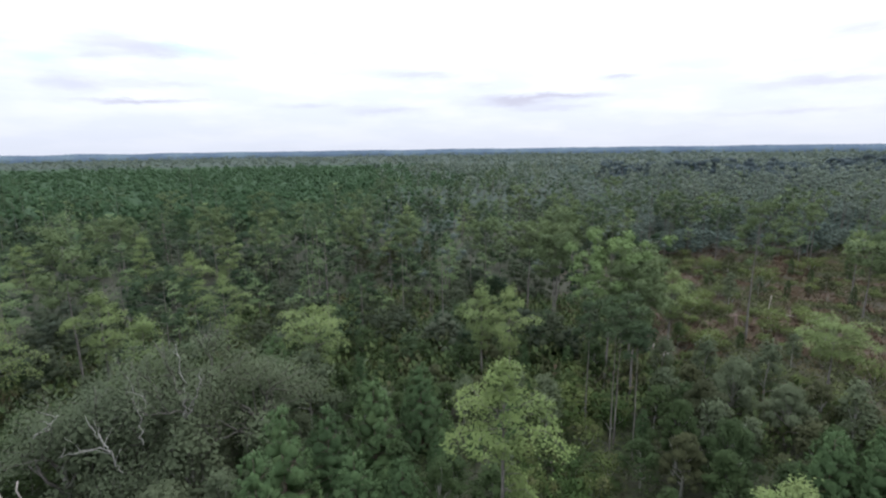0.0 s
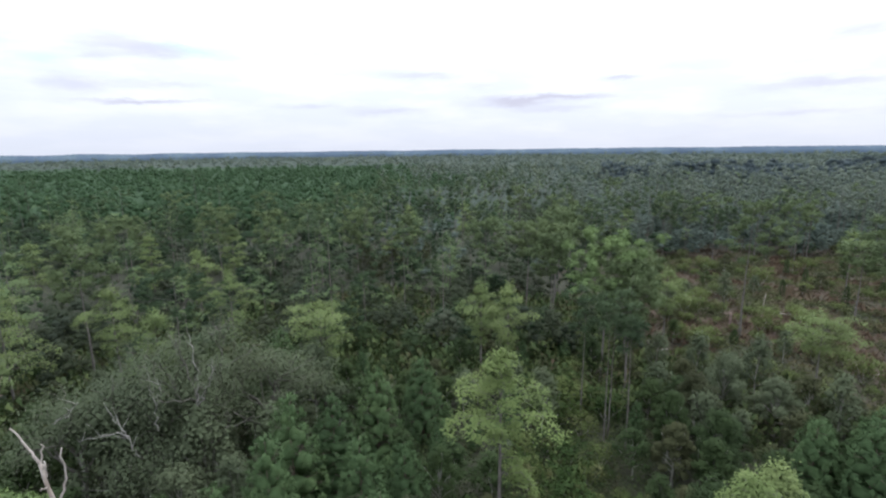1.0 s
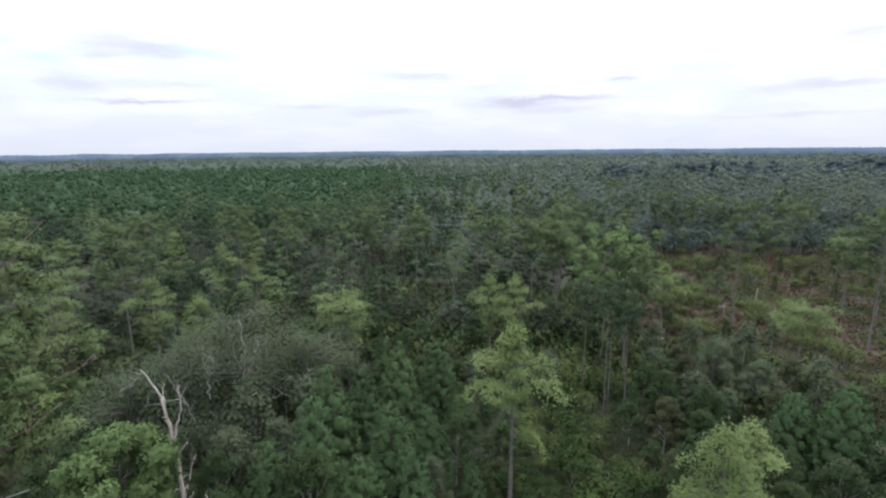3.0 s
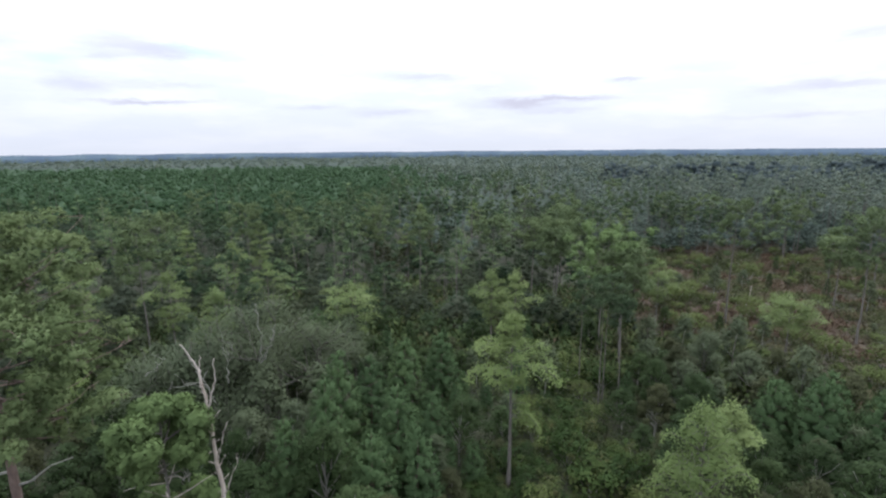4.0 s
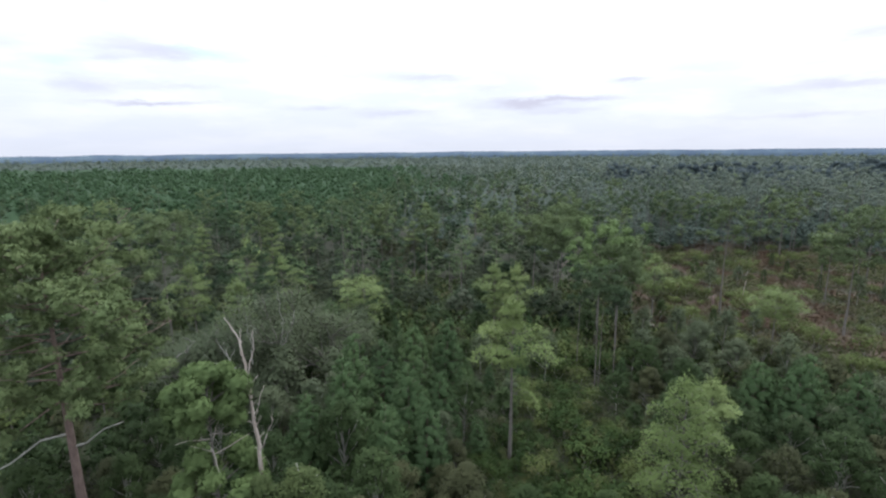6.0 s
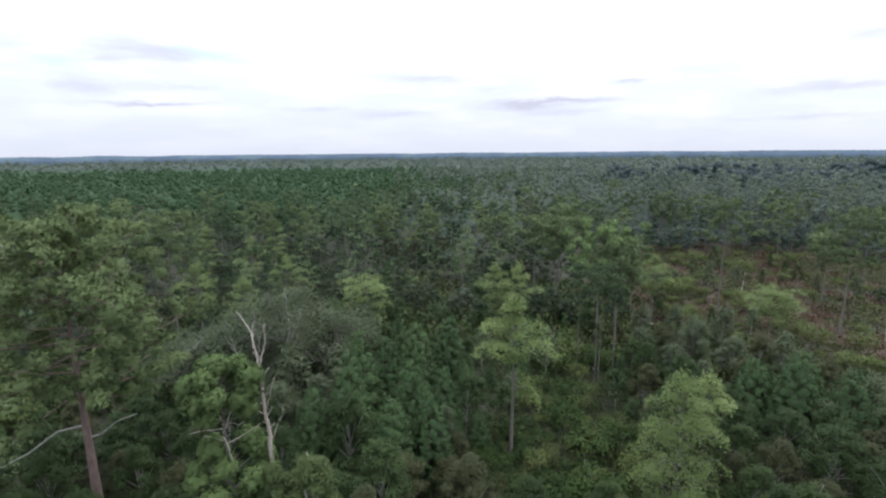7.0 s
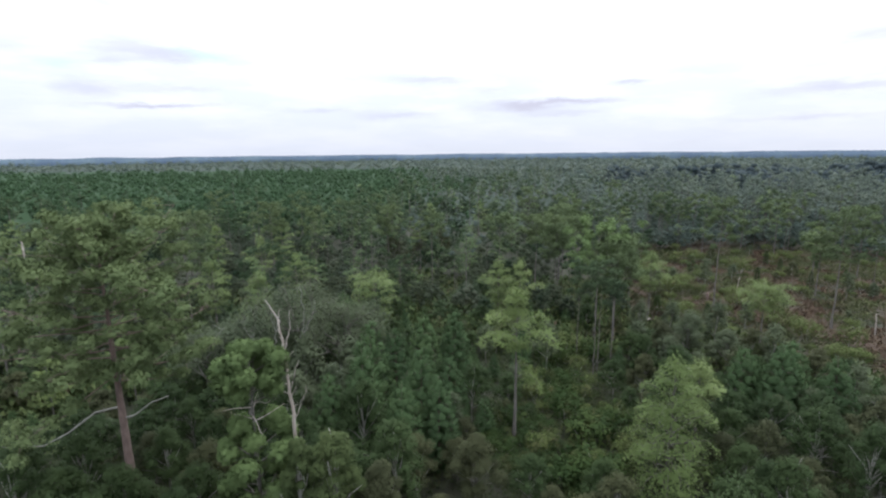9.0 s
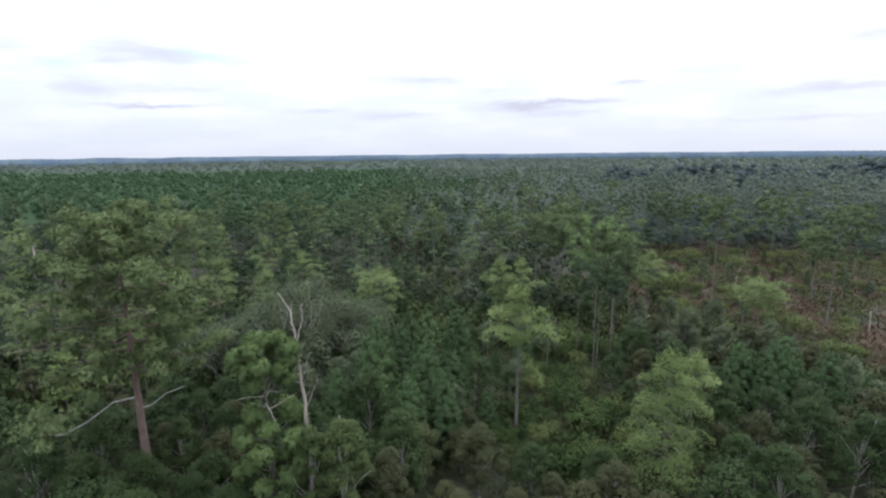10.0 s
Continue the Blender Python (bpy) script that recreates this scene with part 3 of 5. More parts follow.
# ---- the ground, one sheet to the horizon ----
def in_clearing(x, y):
    """An open, grassy clearing in the wood, with a ragged edge."""
    w = 4 * noise.noise(Vector((x * 0.06, y * 0.06, 3.1)))
    edge = [(26, 59), (36, 50), (48, 41), (76, 30), (122, 62), (122, 104), (90, 124), (58, 124), (45, 104), (33, 76)]
    c = False
    x, y = x + w, y + w
    for (x0, y0), (x1, y1) in zip(edge, edge[1:] + edge[:1]):
        if (y0 > y) != (y1 > y) and x < (x1 - x0) * (y - y0) / (y1 - y0) + x0:
            c = not c
    return c


def shrub_gap(x, y):
    """The low, sunny thicket between the tall cypresses."""
    return ((x - 10.6) / 5.8) ** 2 + ((y - 31) / 12.0) ** 2 < 1 or ((x - 15.5) / 4.5) ** 2 + ((y - 49) / 11.0) ** 2 < 1


bm = bmesh.new()
bmesh.ops.create_grid(bm, x_segments=90, y_segments=90, size=1)
for v in bm.verts:
    x, y = v.co.x, v.co.y
    v.co.x = math.copysign(abs(x) ** 2.6, x) * 4600
    v.co.y = math.copysign(abs(y) ** 2.6, y) * 4600
    v.co.z = 0.25 * noise.noise(Vector((v.co.x * 0.05, v.co.y * 0.05, 0)))
me = bpy.data.meshes.new("ground")
bm.to_mesh(me)
bm.free()
me.materials.append(GROUND)
for p in me.polygons:
    p.use_smooth = True
tagged(new("ground", me), "dark leaf litter and rusty grass on a flat forest floor", "ground", kind="structure")

# ---- single trees that stand out ----
OCC = [(3.9, 25.0, 2.2), (4.2, 22.0, 1.4), (15.6, 16.6, 2.6), (17.5, 17.0, 2.0)]     # x, y, radius kept free of random trees


def stand(name, meshes, x, y, label, category, turn=0.0, keep=2.5, group=""):
    ob = thing(name, meshes, label, category, group)
    ob.matrix_basis = place(x, y, turn)
    OCC.append((x, y, keep))
    return ob


old_pine = stand("pine_tree", pine(11, 24.4, 12.2, 7.6, 0.42, 58, 46, 12, 0.22, width=0.14, low=0.8, flat=0.58, curve=2.5, single=True, puff=1.05, lean=0.006, inner=0.12, thick=36, bark=BARK_PINE, dense=0.45), -27.7, 18.4,
                 "tall old pine with reddish bark and a broad layered crown", "pine tree", 0, 2.0)
for k, pts in enumerate((((-0.1, 0, 10.0), (-2.0, -0.2, 9.6), (-4.2, -0.4, 8.0), (-6.3, -0.4, 6.9), (-9.5, -0.5, 6.9)),
                         ((0.1, 0, 9.0), (0.9, 0.1, 9.2), (2.2, 0.2, 10.2), (3.6, 0.3, 10.7)), ((0.1, 0, 12.0), (0.5, -0.3, 12.9), (0.9, -0.4, 14.0)))):
    s = Soup()
    tube(s, pts, np.linspace(0.09, 0.03, len(pts)), 6)
    o = new("limb", s.mesh("limb", BARK_OAK, True))
    o.parent = tagged(old_pine)
    tagged(o, "pale bare lower limb")
s, r5 = Soup(), np.random.RandomState(6)
c = np.array([-8.0, -0.4, 7.4]) + r5.normal(size=(90, 3)) * np.array([1.7, 1.0, 0.75])
tufts(s, r5, c, np.tile([0, 0, 1.0], (90, 1)), 0.34, 16, 0.12)
o = new("low_spray", s.mesh("low_spray", PINE))
o.parent = old_pine


def puffy(seed, h, tiers, r=0.2):
    """A pine whose needles stand in a few large round puffs; tiers: height, half height, half width, puffs."""
    rng = np.random.RandomState(seed)
    ts, cs, own = Soup(), Soup(), []
    axis, rad = stem(ts, rng, h * 0.95, r, 0.008)
    for z0, dz, wide, n in tiers:
        for i in range(n):
            th, q = i * 2.4 + rng.uniform(-0.4, 0.4), (i + 0.5) / n
            R = wide * min(1.0, 1.25 * (1 - q ** 2) ** 0.5) * rng.uniform(0.55, 0.95)
            z = z0 + dz * (2 * q - 1)
            c = axis(z) * np.array([1, 1, 0]) + np.array([math.cos(th) * R, math.sin(th) * R, z])
            bs = Soup()
            tube(bs, bent(rng, axis(max(z - 0.5 * R - 0.3, 1.0)), c, 5, 0.2), np.linspace(0.06, 0.02, 5), 5)
            own.append(bs)
            big = rng.uniform(0.7, 1.05)
            core(cs, rng, c, big * np.array([0.5, 0.5, 0.42]))
            d = unit(rng.normal(size=(150, 3)) + np.array([0, 0, 0.35]))
            needles(cs, rng, c + d * big * np.array([0.9, 0.9, 0.76]) * rng.uniform(0.55, 1.0, (150, 1)), unit(d + np.array([0, 0, 0.3])), 0.20, 15, 0.15)
    return dict(crown=cs.mesh("crown", BRIGHT_PINE), trunk=ts.mesh("trunk", BARK_GREY, True), limb=[o.mesh("limb", BARK_GREY, True) for o in own])


puffy_pine = stand("pine_tree", puffy(12, 17.4, ((15.0, 1.6, 2.2, 19), (9.7, 1.1, 3.1, 13), (6.6, 0.9, 3.2, 9))), -15.7, 14.2,
      "puffy green pine close beside a dead tree", "pine tree", 0, 1.6)
r5 = np.random.RandomState(8)
for k in range(9):
    s = Soup()
    z, th, n = 11.0 + 0.28 * k, 2.4 * k + 0.5, r5.uniform(1.2, 2.4)
    tube(s, bent(r5, (-0.1, 0, z), (-0.1 + n * math.cos(th), n * math.sin(th), z + r5.uniform(-0.1, 0.5)), 5, 0.3), np.linspace(0.05, 0.015, 5), 4)
    o = new("dead_limb", s.mesh("dead_limb", DEAD, True))
    o.parent = puffy_pine
    tagged(o, "bare grey dead limb")
stand("cypress_tree", cypress(21, 15.9, 6.6, 3.5, 0.20, 44, 430, 0.125, "parasol", single=True, droop=0.34), 4.6, 28.84,
      "bright yellow-green cypress with a tall pale bare trunk", "cypress tree", 40, 2.0)
stand("cypress_tree", cypress(22, 12.1, 0.8, 4.4, 0.22, 66, 380, 0.115, "pyramid", single=True, droop=0.30), 16.6, 20.9,
      "dense light green cypress, leafy down to its foot", "cypress tree", 0, 2.6)
for i, (x, y, h, b, w, sh) in enumerate(((-11.96, 49.5, 12.9, 7.2, 4.2, "umbrella"), (6.0, 56.5, 12.8, 5.0, 2.6, "dome"), (9.2, 55.0, 13.0, 5.0, 2.8, "dome"),
                                         (-51.2, 87.2, 14.2, 5.0, 3.0, "cone"), (-36.2, 52.7, 14.0, 6.0, 3.3, "dome"), (-25.9, 43.1, 14.3, 6.0, 3.2, "cone"),
                                         (-26.9, 62.5, 13.1, 4.0, 3.6, "dome"), (-38.0, 77.0, 13.4, 5.0, 3.4, "dome"), (-72.2, 86.7, 13.0, 4.5, 3.4, "cone"),
                                         (-46.1, 49.6, 15.2, 5.5, 4.2, "cone"), (41.0, 47.0, 11.3, 7.6, 3.6, "umbrella"), (20.7, 24.5, 10.2, 5.0, 1.8, "dome"),
                                         (34.2, 67.5, 11.4, 4.5, 3.0, "dome"))):
    stand("cypress_tree", cypress(30 + i, h, b, w, 0.17, 28, 330, 0.125, sh, CYPRESS_LIGHT, single=True, droop=0.24), x, y,
          "light green cypress with feathery layered sprays on a pale trunk", "cypress tree", i * 50, 1.5, "cypresses in the wood")
for i, (x, y, h, b, w) in enumerate(((-41.7, 56.2, 19.5, 11.5, 4.6), (-57.8, 92.0, 16.0, 9.5, 4.2), (-41.4, 93.5, 17.8, 11.5, 3.6),
                                     (22.5, 52.0, 15.5, 9.5, 2.8), (24.4, 57.5, 15.8, 8.5, 3.2), (33.0, 74.0, 12.5, 6.0, 3.4),
                                     (47.0, 69.5, 20.4, 12.0, 4.4), (61.4, 60.1, 18.8, 11.0, 4.6), (-5.1, 97.3, 15.2, 9.0, 3.4), (-15.5, 98.3, 16.4, 9.5, 3.2),
                                     (-35.9, 106.3, 15.0, 8.5, 3.6), (39.4, 105.3, 12.4, 4.0, 3.8), (17.9, 70.0, 16.0, 10.5, 2.6), (19.5, 75.0, 16.5, 11.0, 2.6),
                                     (16.0, 80.0, 16.5, 11.0, 2.8), (21.5, 82.0, 16.8, 11.0, 2.8), (24.0, 90.0, 17.0, 11.0, 3.0), (28.5, 98.0, 16.7, 10.5, 3.0))):
    stand("pine_tree", pine(50 + i, h, b, w, 0.17, 20, 16, 8, 0.32, width=0.16, puff=1.15, single=True, thick=30, dense=0.5, inner=0.25, material=PINE_STAND), x, y,
          "tall pine with a bare trunk and a rounded dark green crown", "pine tree", i * 40, 1.3, "pines in the wood")
stand("pine_tree", pine(77, 18.0, 11.0, 4.3, 0.16, 24, 16, 9, 0.28, width=0.16, puff=1.15, single=True, thick=44, dense=0.5, inner=0.5, material=TOP_PINE), 20.7, 55.1,
      "tall pine with a bright green rounded crown", "pine tree", 30, 1.5, "pines in the wood")
for i, (x, y, h, b, w) in enumerate(((16.6, 42.0, 14.6, 11.4, 1.4), (17.6, 43.6, 15.2, 11.4, 1.6), (18.6, 41.4, 13.2, 10.6, 1.3), (15.6, 46.0, 14.4, 10.4, 1.5))):
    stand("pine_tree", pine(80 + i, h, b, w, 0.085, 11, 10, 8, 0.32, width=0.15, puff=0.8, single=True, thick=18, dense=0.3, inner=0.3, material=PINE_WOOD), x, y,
          "slender tall pine with a bare trunk and small crown", "pine tree", i * 40, 1.3, "pines in the wood")
for i, (x, y, h, b, w) in enumerate(((-27.4, 113.1, 16.0, 9.0, 4.4), (10.7, 95.6, 14.5, 8.5, 3.6), (32.4, 119.1, 16.5, 10.0, 3.8), (64.5, 134.6, 15.5, 9.0, 3.4), (73.2, 130.5, 15.0, 9.0, 3.4),
                                     (102.1, 128.3, 15.5, 9.0, 4.0), (26.5, 148.4, 16.5, 10.0, 4.0), (-21.7, 154.4, 15.0, 8.5, 4.4), (-49.0, 144.9, 15.5, 9.0, 4.4), (-83.4, 159.4, 15.5, 9.0, 4.6),
                                     (-64.3, 100.6, 15.0, 8.5, 4.2), (85.3, 110.9, 15.0, 9.0, 4.2), (-93.2, 97.6, 15.0, 9.0, 4.2), (64.3, 172.3, 16.5, 10.0, 4.4), (129.0, 145.4, 16.0, 9.5, 4.4),
                                     (92.0, 92.0, 15.5, 9.5, 3.8), (70.5, 76.0, 12.5, 8.0, 2.6))):
    stand("pine_tree", pine(800 + i, h, b, w, 0.16, 16, 14, 8, 0.36, width=0.17, puff=1.2, thick=22, inner=0.3, single=True, dense=0.5, material=PINE_STAND), x, y,
          "tall pine rising over the mixed wood around it", "pine tree", i * 47, 1.3, "pines in the wood")
for i, (x, y, h, b, w, sh) in enumerate(((-8.4, 99.9, 13.0, 5.0, 3.6, "dome"), (-6.1, 122.0, 15.0, 7.0, 3.0, "cone"), (50.1, 125.2, 13.0, 6.0, 3.2, "dome"), (8.7, 135.2, 14.0, 6.0, 3.4, "egg"), (-40.1, 96.4, 13.0, 5.0, 3.4, "egg"),
                                         (78.0, 87.2, 13.0, 7.0, 3.4, "dome"), (-97.8, 91.2, 15.0, 6.0, 4.0, "cone"), (-86.2, 75.3, 14.0, 6.0, 3.6, "dome"))):
    stand("cypress_tree", cypress(840 + i, h, b, w, 0.16, 22, 170, 0.18, sh, CYPRESS_LIGHT, single=True), x, y,
          "light green cypress rising over the mixed wood", "cypress tree", i * 37, 1.3, "cypresses in the wood")
for i, (x, y, h, w) in enumerate(((-10.1, 30.9, 13.0, 2.6), (-10.2, 26.4, 12.6, 2.4), (-5.1, 39.7, 10.4, 2.4), (-6.1, 23.3, 9.7, 2.2), (-3.1, 24.6, 9.6, 2.1),
                                  (-8.0, 35.0, 10.5, 2.4), (-1.8, 30.5, 9.0, 2.1), (-4.8, 28.6, 10.8, 2.3), (-13.4, 25.5, 9.5, 2.2), (32.8, 30.9, 9.4, 2.6),
                                  (35.5, 33.5, 9.0, 2.6), (30.2, 33.2, 8.4, 2.4), (38.2, 30.6, 8.2, 2.4), (-1.0, 44.0, 9.5, 2.2), (-17.0, 51.0, 10.0, 2.3))):
    stand("young_pine", young_pine(90 + i, h, w * 0.95, 900, 9, 0.26), x, y, "young bushy pine, dense dark green from low down", "pine tree", i * 60, 1.5, "young pines")
for i, (x, y, h, w) in enumerate(((-19.0, 37.4, 13.4, 4.2), (-24.5, 36.5, 11.0, 4.2), (-15.5, 40.5, 11.2, 3.6), (-28.5, 35.0, 10.0, 4.0), (-21.5, 33.0, 8.6, 3.6))):
    stand("oak_tree", bare_oak(120 + i, h, w), x, y, "grey thinly leaved oak with pale twisted limbs", "oak tree", i * 70, 2.0, "grey oaks")


for i, (x, y, h, w, m) in enumerate(((-67.5, 57.5, 13.6, 3.6, BROAD), (-10.3, 12.7, 11.6, 3.0, OLIVE), (-12.4, 12.8, 11.2, 2.0, OLIVE), (-17.6, 11.0, 7.4, 2.6, BROAD), (-25.4, 14.2, 7.8, 2.8, BROAD), (-30.5, 15.0, 7.2, 2.8, BROAD), (-21.2, 13.0, 6.8, 2.6, BROAD), (-7.2, 14.0, 8.0, 2.6, BROWNISH), (-0.1, 18.7, 7.2, 2.8, BROWNISH),
                                     (30.8, 46.5, 7.8, 3.6, GREYLEAF), (26.0, 43.0, 7.4, 3.2, BROWNISH), (34.5, 43.5, 6.4, 3.0, GREYLEAF), (24.5, 36.5, 7.2, 2.8, BROAD), (21.8, 39.6, 7.6, 2.4, BROAD), (22.6, 33.6, 6.4, 2.2, BROAD), (20.6, 36.2, 6.6, 2.0, BROWNISH))):
    stand("broadleaf_tree", broadleaf(150 + i, h, w, 36, 300, 0.095, m, single=True), x, y, "full leafy broad-leaved tree with an uneven crown", "tree", i * 33, 2.2, "broad-leaved trees")

for i, (x, y, h, w) in enumerate(((371, 420, 19.0, 11.0), (290, 420, 16.6, 8.5), (220, 422, 15.4, 8.0), (276, 332, 12.6, 9.5), (240, 330, 11.6, 8.0), (212, 334, 12.6, 7.5), (166, 338, 14.0, 7.0), (332, 380, 14.0, 9.0), (305, 352, 12.8, 8.0))):
    stand("oak_tree", broadleaf(1200 + i, h, w, 26, 60, 0.75, HARDWOOD, low=0.12, trunk_r=0.5), x, y, "large dark oak standing over the far wood", "oak tree", i * 61, 6.0, "far oaks")
for i, (x, y, h, w, m) in enumerate(((39.0, 105.0, 12.4, 4.2, BROAD), (44.5, 108.0, 10.2, 3.6, BROAD), (-9.0, 100.0, 10.0, 4.4, BROWNISH), (-15.0, 104.0, 9.6, 4.2, BROWNISH), (-2.5, 108.0, 9.8, 4.2, BROWNISH))):
    stand("broadleaf_tree", broadleaf(1220 + i, h, w, 28, 110, 0.2, m, low=0.15), x, y, "dense dark broad-leaved tree with a rounded crown", "tree", i * 47, 3.0, "broad-leaved trees")


def pale_oak_limbs():
    """Thick bleached limbs that stand out of the grey oaks, each oak's own."""
    rng = np.random.RandomState(44)
    ahead = Vector((0.0, -5.0, 29.2))
    oaks = [o for o in scene.objects if o.name.startswith("oak_tree") and o.location.y < 60]
    for oak, lines in zip(oaks, OAK_LIMBS):
        inv = oak.matrix_basis.inverted()
        for pts, r in lines:
            s = Soup()
            way = np.array([tuple(inv @ (ahead + 0.91 * (Vector(q) - ahead))) for q in pts])
            steps = np.linspace(0, len(way) - 1, 4 * len(way))
            way = np.column_stack([np.interp(steps, np.arange(len(way)), way[:, k]) for k in range(3)])
            way[1:-1] += rng.normal(size=(len(way) - 2, 3)) * 0.09
            tube(s, way, np.linspace(r * 0.62, 0.02, len(way)), 6)
            for k in range(3, len(way) - 1, 3):
                tube(s, bent(rng, way[k], way[k] + rng.normal(size=3) * 0.45 + np.array([0, 0, 0.7]), 4, 0.3), np.linspace(0.03, 0.01, 4), 4)
            o = new("pale_limb", s.mesh("pale_limb", BARK_OAK, True))
            o.parent = oak
            tagged(o, "bleached bare limb")


OAK_LIMBS = (
    (([(-20.9, 37.4, 4.9), (-20.5, 37.4, 6.4), (-19.8, 37.4, 7.8), (-19.2, 37.4, 9.9), (-19.4, 37.4, 11.6), (-19.5, 37.4, 14.5)], 0.16),
     ([(-19.8, 37.4, 7.8), (-18.9, 37.4, 9.4), (-18.1, 37.4, 10.8), (-17.8, 37.4, 12.3)], 0.12)),
    (([(-22.5, 36.5, 6.5), (-22.4, 36.5, 8.5), (-22.6, 36.5, 9.7), (-22.9, 36.5, 10.5)], 0.1),
     ([(-22.4, 36.5, 8.5), (-21.9, 36.5, 10.0), (-21.7, 36.5, 10.9)], 0.08)),
    (),
    (([(-30.4, 36.0, 7.6), (-28.9, 36.0, 8.7), (-28.2, 36.0, 9.4)], 0.1),),
    (([(-23.0, 34.5, 5.5), (-23.5, 34.5, 6.9), (-24.2, 34.5, 7.6), (-25.5, 34.5, 7.4), (-27.5, 34.5, 6.9)], 0.08),
     ([(-23.7, 34.5, 7.2), (-24.3, 34.5, 8.6), (-24.8, 34.5, 9.3)], 0.08)),
)
pale_oak_limbs()


def snag():
    """The dead tree: bleached trunk and broken bare limbs, each a part."""
    rng = np.random.RandomState(5)
    ob = tagged(new("dead_tree"), "bleached dead tree with bare broken limbs", "dead tree")

    def limb(name, pts, r0, r1, sides=6):
        s = Soup()
        pts = np.asarray(pts, float)
        fine = np.column_stack([np.interp(np.linspace(0, len(pts) - 1, 3 * len(pts)), np.arange(len(pts)), pts[:, c]) for c in range(3)])
        fine[1:-1] += rng.normal(size=(len(fine) - 2, 3)) * 0.03
        tube(s, fine, np.linspace(r0, r1, len(fine)), sides)
        o = new(name, s.mesh(name, SNAG if name == "trunk" else DEAD, True))
        o.parent = ob

    limb("trunk", [(0, 0, -0.3), (0.05, 0, 5), (0.0, 0.05, 9.9), (0.0, 0, 11.6), (-0.22, 0, 13), (-0.27, 0, 15), (-0.41, 0, 16.5), (-0.59, 0, 18.2)], 0.17, 0.055, 8)
    for pts, r in ((((-0.59, 0, 18.2), (-0.9, 0, 18.8), (-1.4, 0, 19.6)), 0.065), (((-0.3, 0, 15.9), (-0.05, 0, 16.8), (0.18, 0.1, 17.5), (0.27, 0, 18.8)), 0.06),
                   (((-0.55, 0, 17.9), (-0.56, 0.1, 18.3), (-0.52, 0.1, 18.9)), 0.04), (((-0.42, 0, 16.6), (-0.68, 0.2, 17.4), (-0.7, 0.3, 18.1)), 0.045),
                   (((-0.27, 0, 15.0), (-0.75, -0.2, 15.25), (-1.2, -0.3, 15.6)), 0.055), (((-0.26, 0, 14.5), (-0.7, 0.2, 14.8), (-1.1, 0.3, 15.2)), 0.045),
                   (((-0.27, 0, 15.2), (0.0, 0, 15.5), (0.32, 0, 15.9)), 0.045), (((-0.1, 0, 13.0), (0.12, -0.1, 13.6), (0.3, 0, 14.3), (0.62, 0, 15.2)), 0.055),
                   (((0.0, 0, 10.8), (0.35, -0.2, 11.2), (0.65, -0.3, 12.2), (1.05, -0.3, 12.9), (1.12, -0.3, 13.5)), 0.06),
                   (((-0.2, 0, 12.8), (-0.7, -0.2, 13.0), (-1.35, -0.2, 13.0)), 0.04), (((-0.05, 0, 12.6), (0.12, 0.1, 12.8), (0.25, 0.1, 13.2)), 0.035)):
        limb("limb", pts, r * 0.9, 0.022, 6)
    for k in range(16):
        z = 10.2 + 0.47 * k
        a = np.array([np.interp(z, (9.9, 11.6, 13, 15, 16.5, 18.2), (0.0, 0.0, -0.22, -0.27, -0.41, -0.59)), 0, z])
        th, n = 2.4 * k + rng.uniform(-0.5, 0.5), rng.uniform(0.25, 0.6)
        limb("stub", (a, a + n * np.array([math.cos(th), math.sin(th), rng.uniform(0.1, 0.7)])), 0.032, 0.012, 5)
    return ob


ob = snag()
ob.matrix_basis = place(-13.15, 14.9)
OCC.append((-13.15, 14.9, 1.5))

CLEAR_COLUMNS = ((74.3, 82.6, 4.0), (67.6, 89.6, 3.4), (77.5, 96.8, 3.6), (79.8, 105.5, 3.6), (44.6, 67.0, 2.2), (86.0, 88.0, 3.0))
CLEAR_LOGS = ((31.4, 64.1, 2.6, 0.24, 20), (31.9, 66.4, 1.8, 0.22, 70), (58.1, 81.1, 4.2, 0.17, -40), (52.0, 66.0, 2.4, 0.14, 150))
CLEAR_STUBS = ((-71.3, 61.9, 15.2, 0.24, DEAD, "pale broken dead trunk among the pines"), (48.6, 74.5, 2.2, 0.28, BARK_PINE, "dark weathered stump in rusty grass"),
               (66.0, 57.0, 3.4, 0.11, DEAD, "thin bleached dead stem in the clearing"), (57.5, 80.0, 3.6, 0.10, DEAD, "thin bleached dead stem in the clearing"))

# ---- the clearing: small trees, dark columnar shrubs, stumps and pale logs ----
for i, (x, y, h, w) in enumerate(((36, 68, 3.8, 1.4), (39, 76, 4.5, 1.6), (48, 88, 4.0, 1.5), (57, 98, 4.5, 1.7),
                                  (77, 92, 4.2, 1.6), (82, 76, 3.4, 1.3), (88, 100, 4.6, 1.7), (66, 106, 5.0, 1.8), (42, 82, 5.0, 1.7))):
    stand("small_tree", broadleaf(700 + i, h, w, 14, 75, 0.16, (SHRUB, BROWNISH, GREYLEAF)[i % 3], low=0.2, trunk_r=0.07), x, y,
          "small scrubby tree standing in the clearing", "tree", i * 41, 1.2, "scrub trees in the clearing")


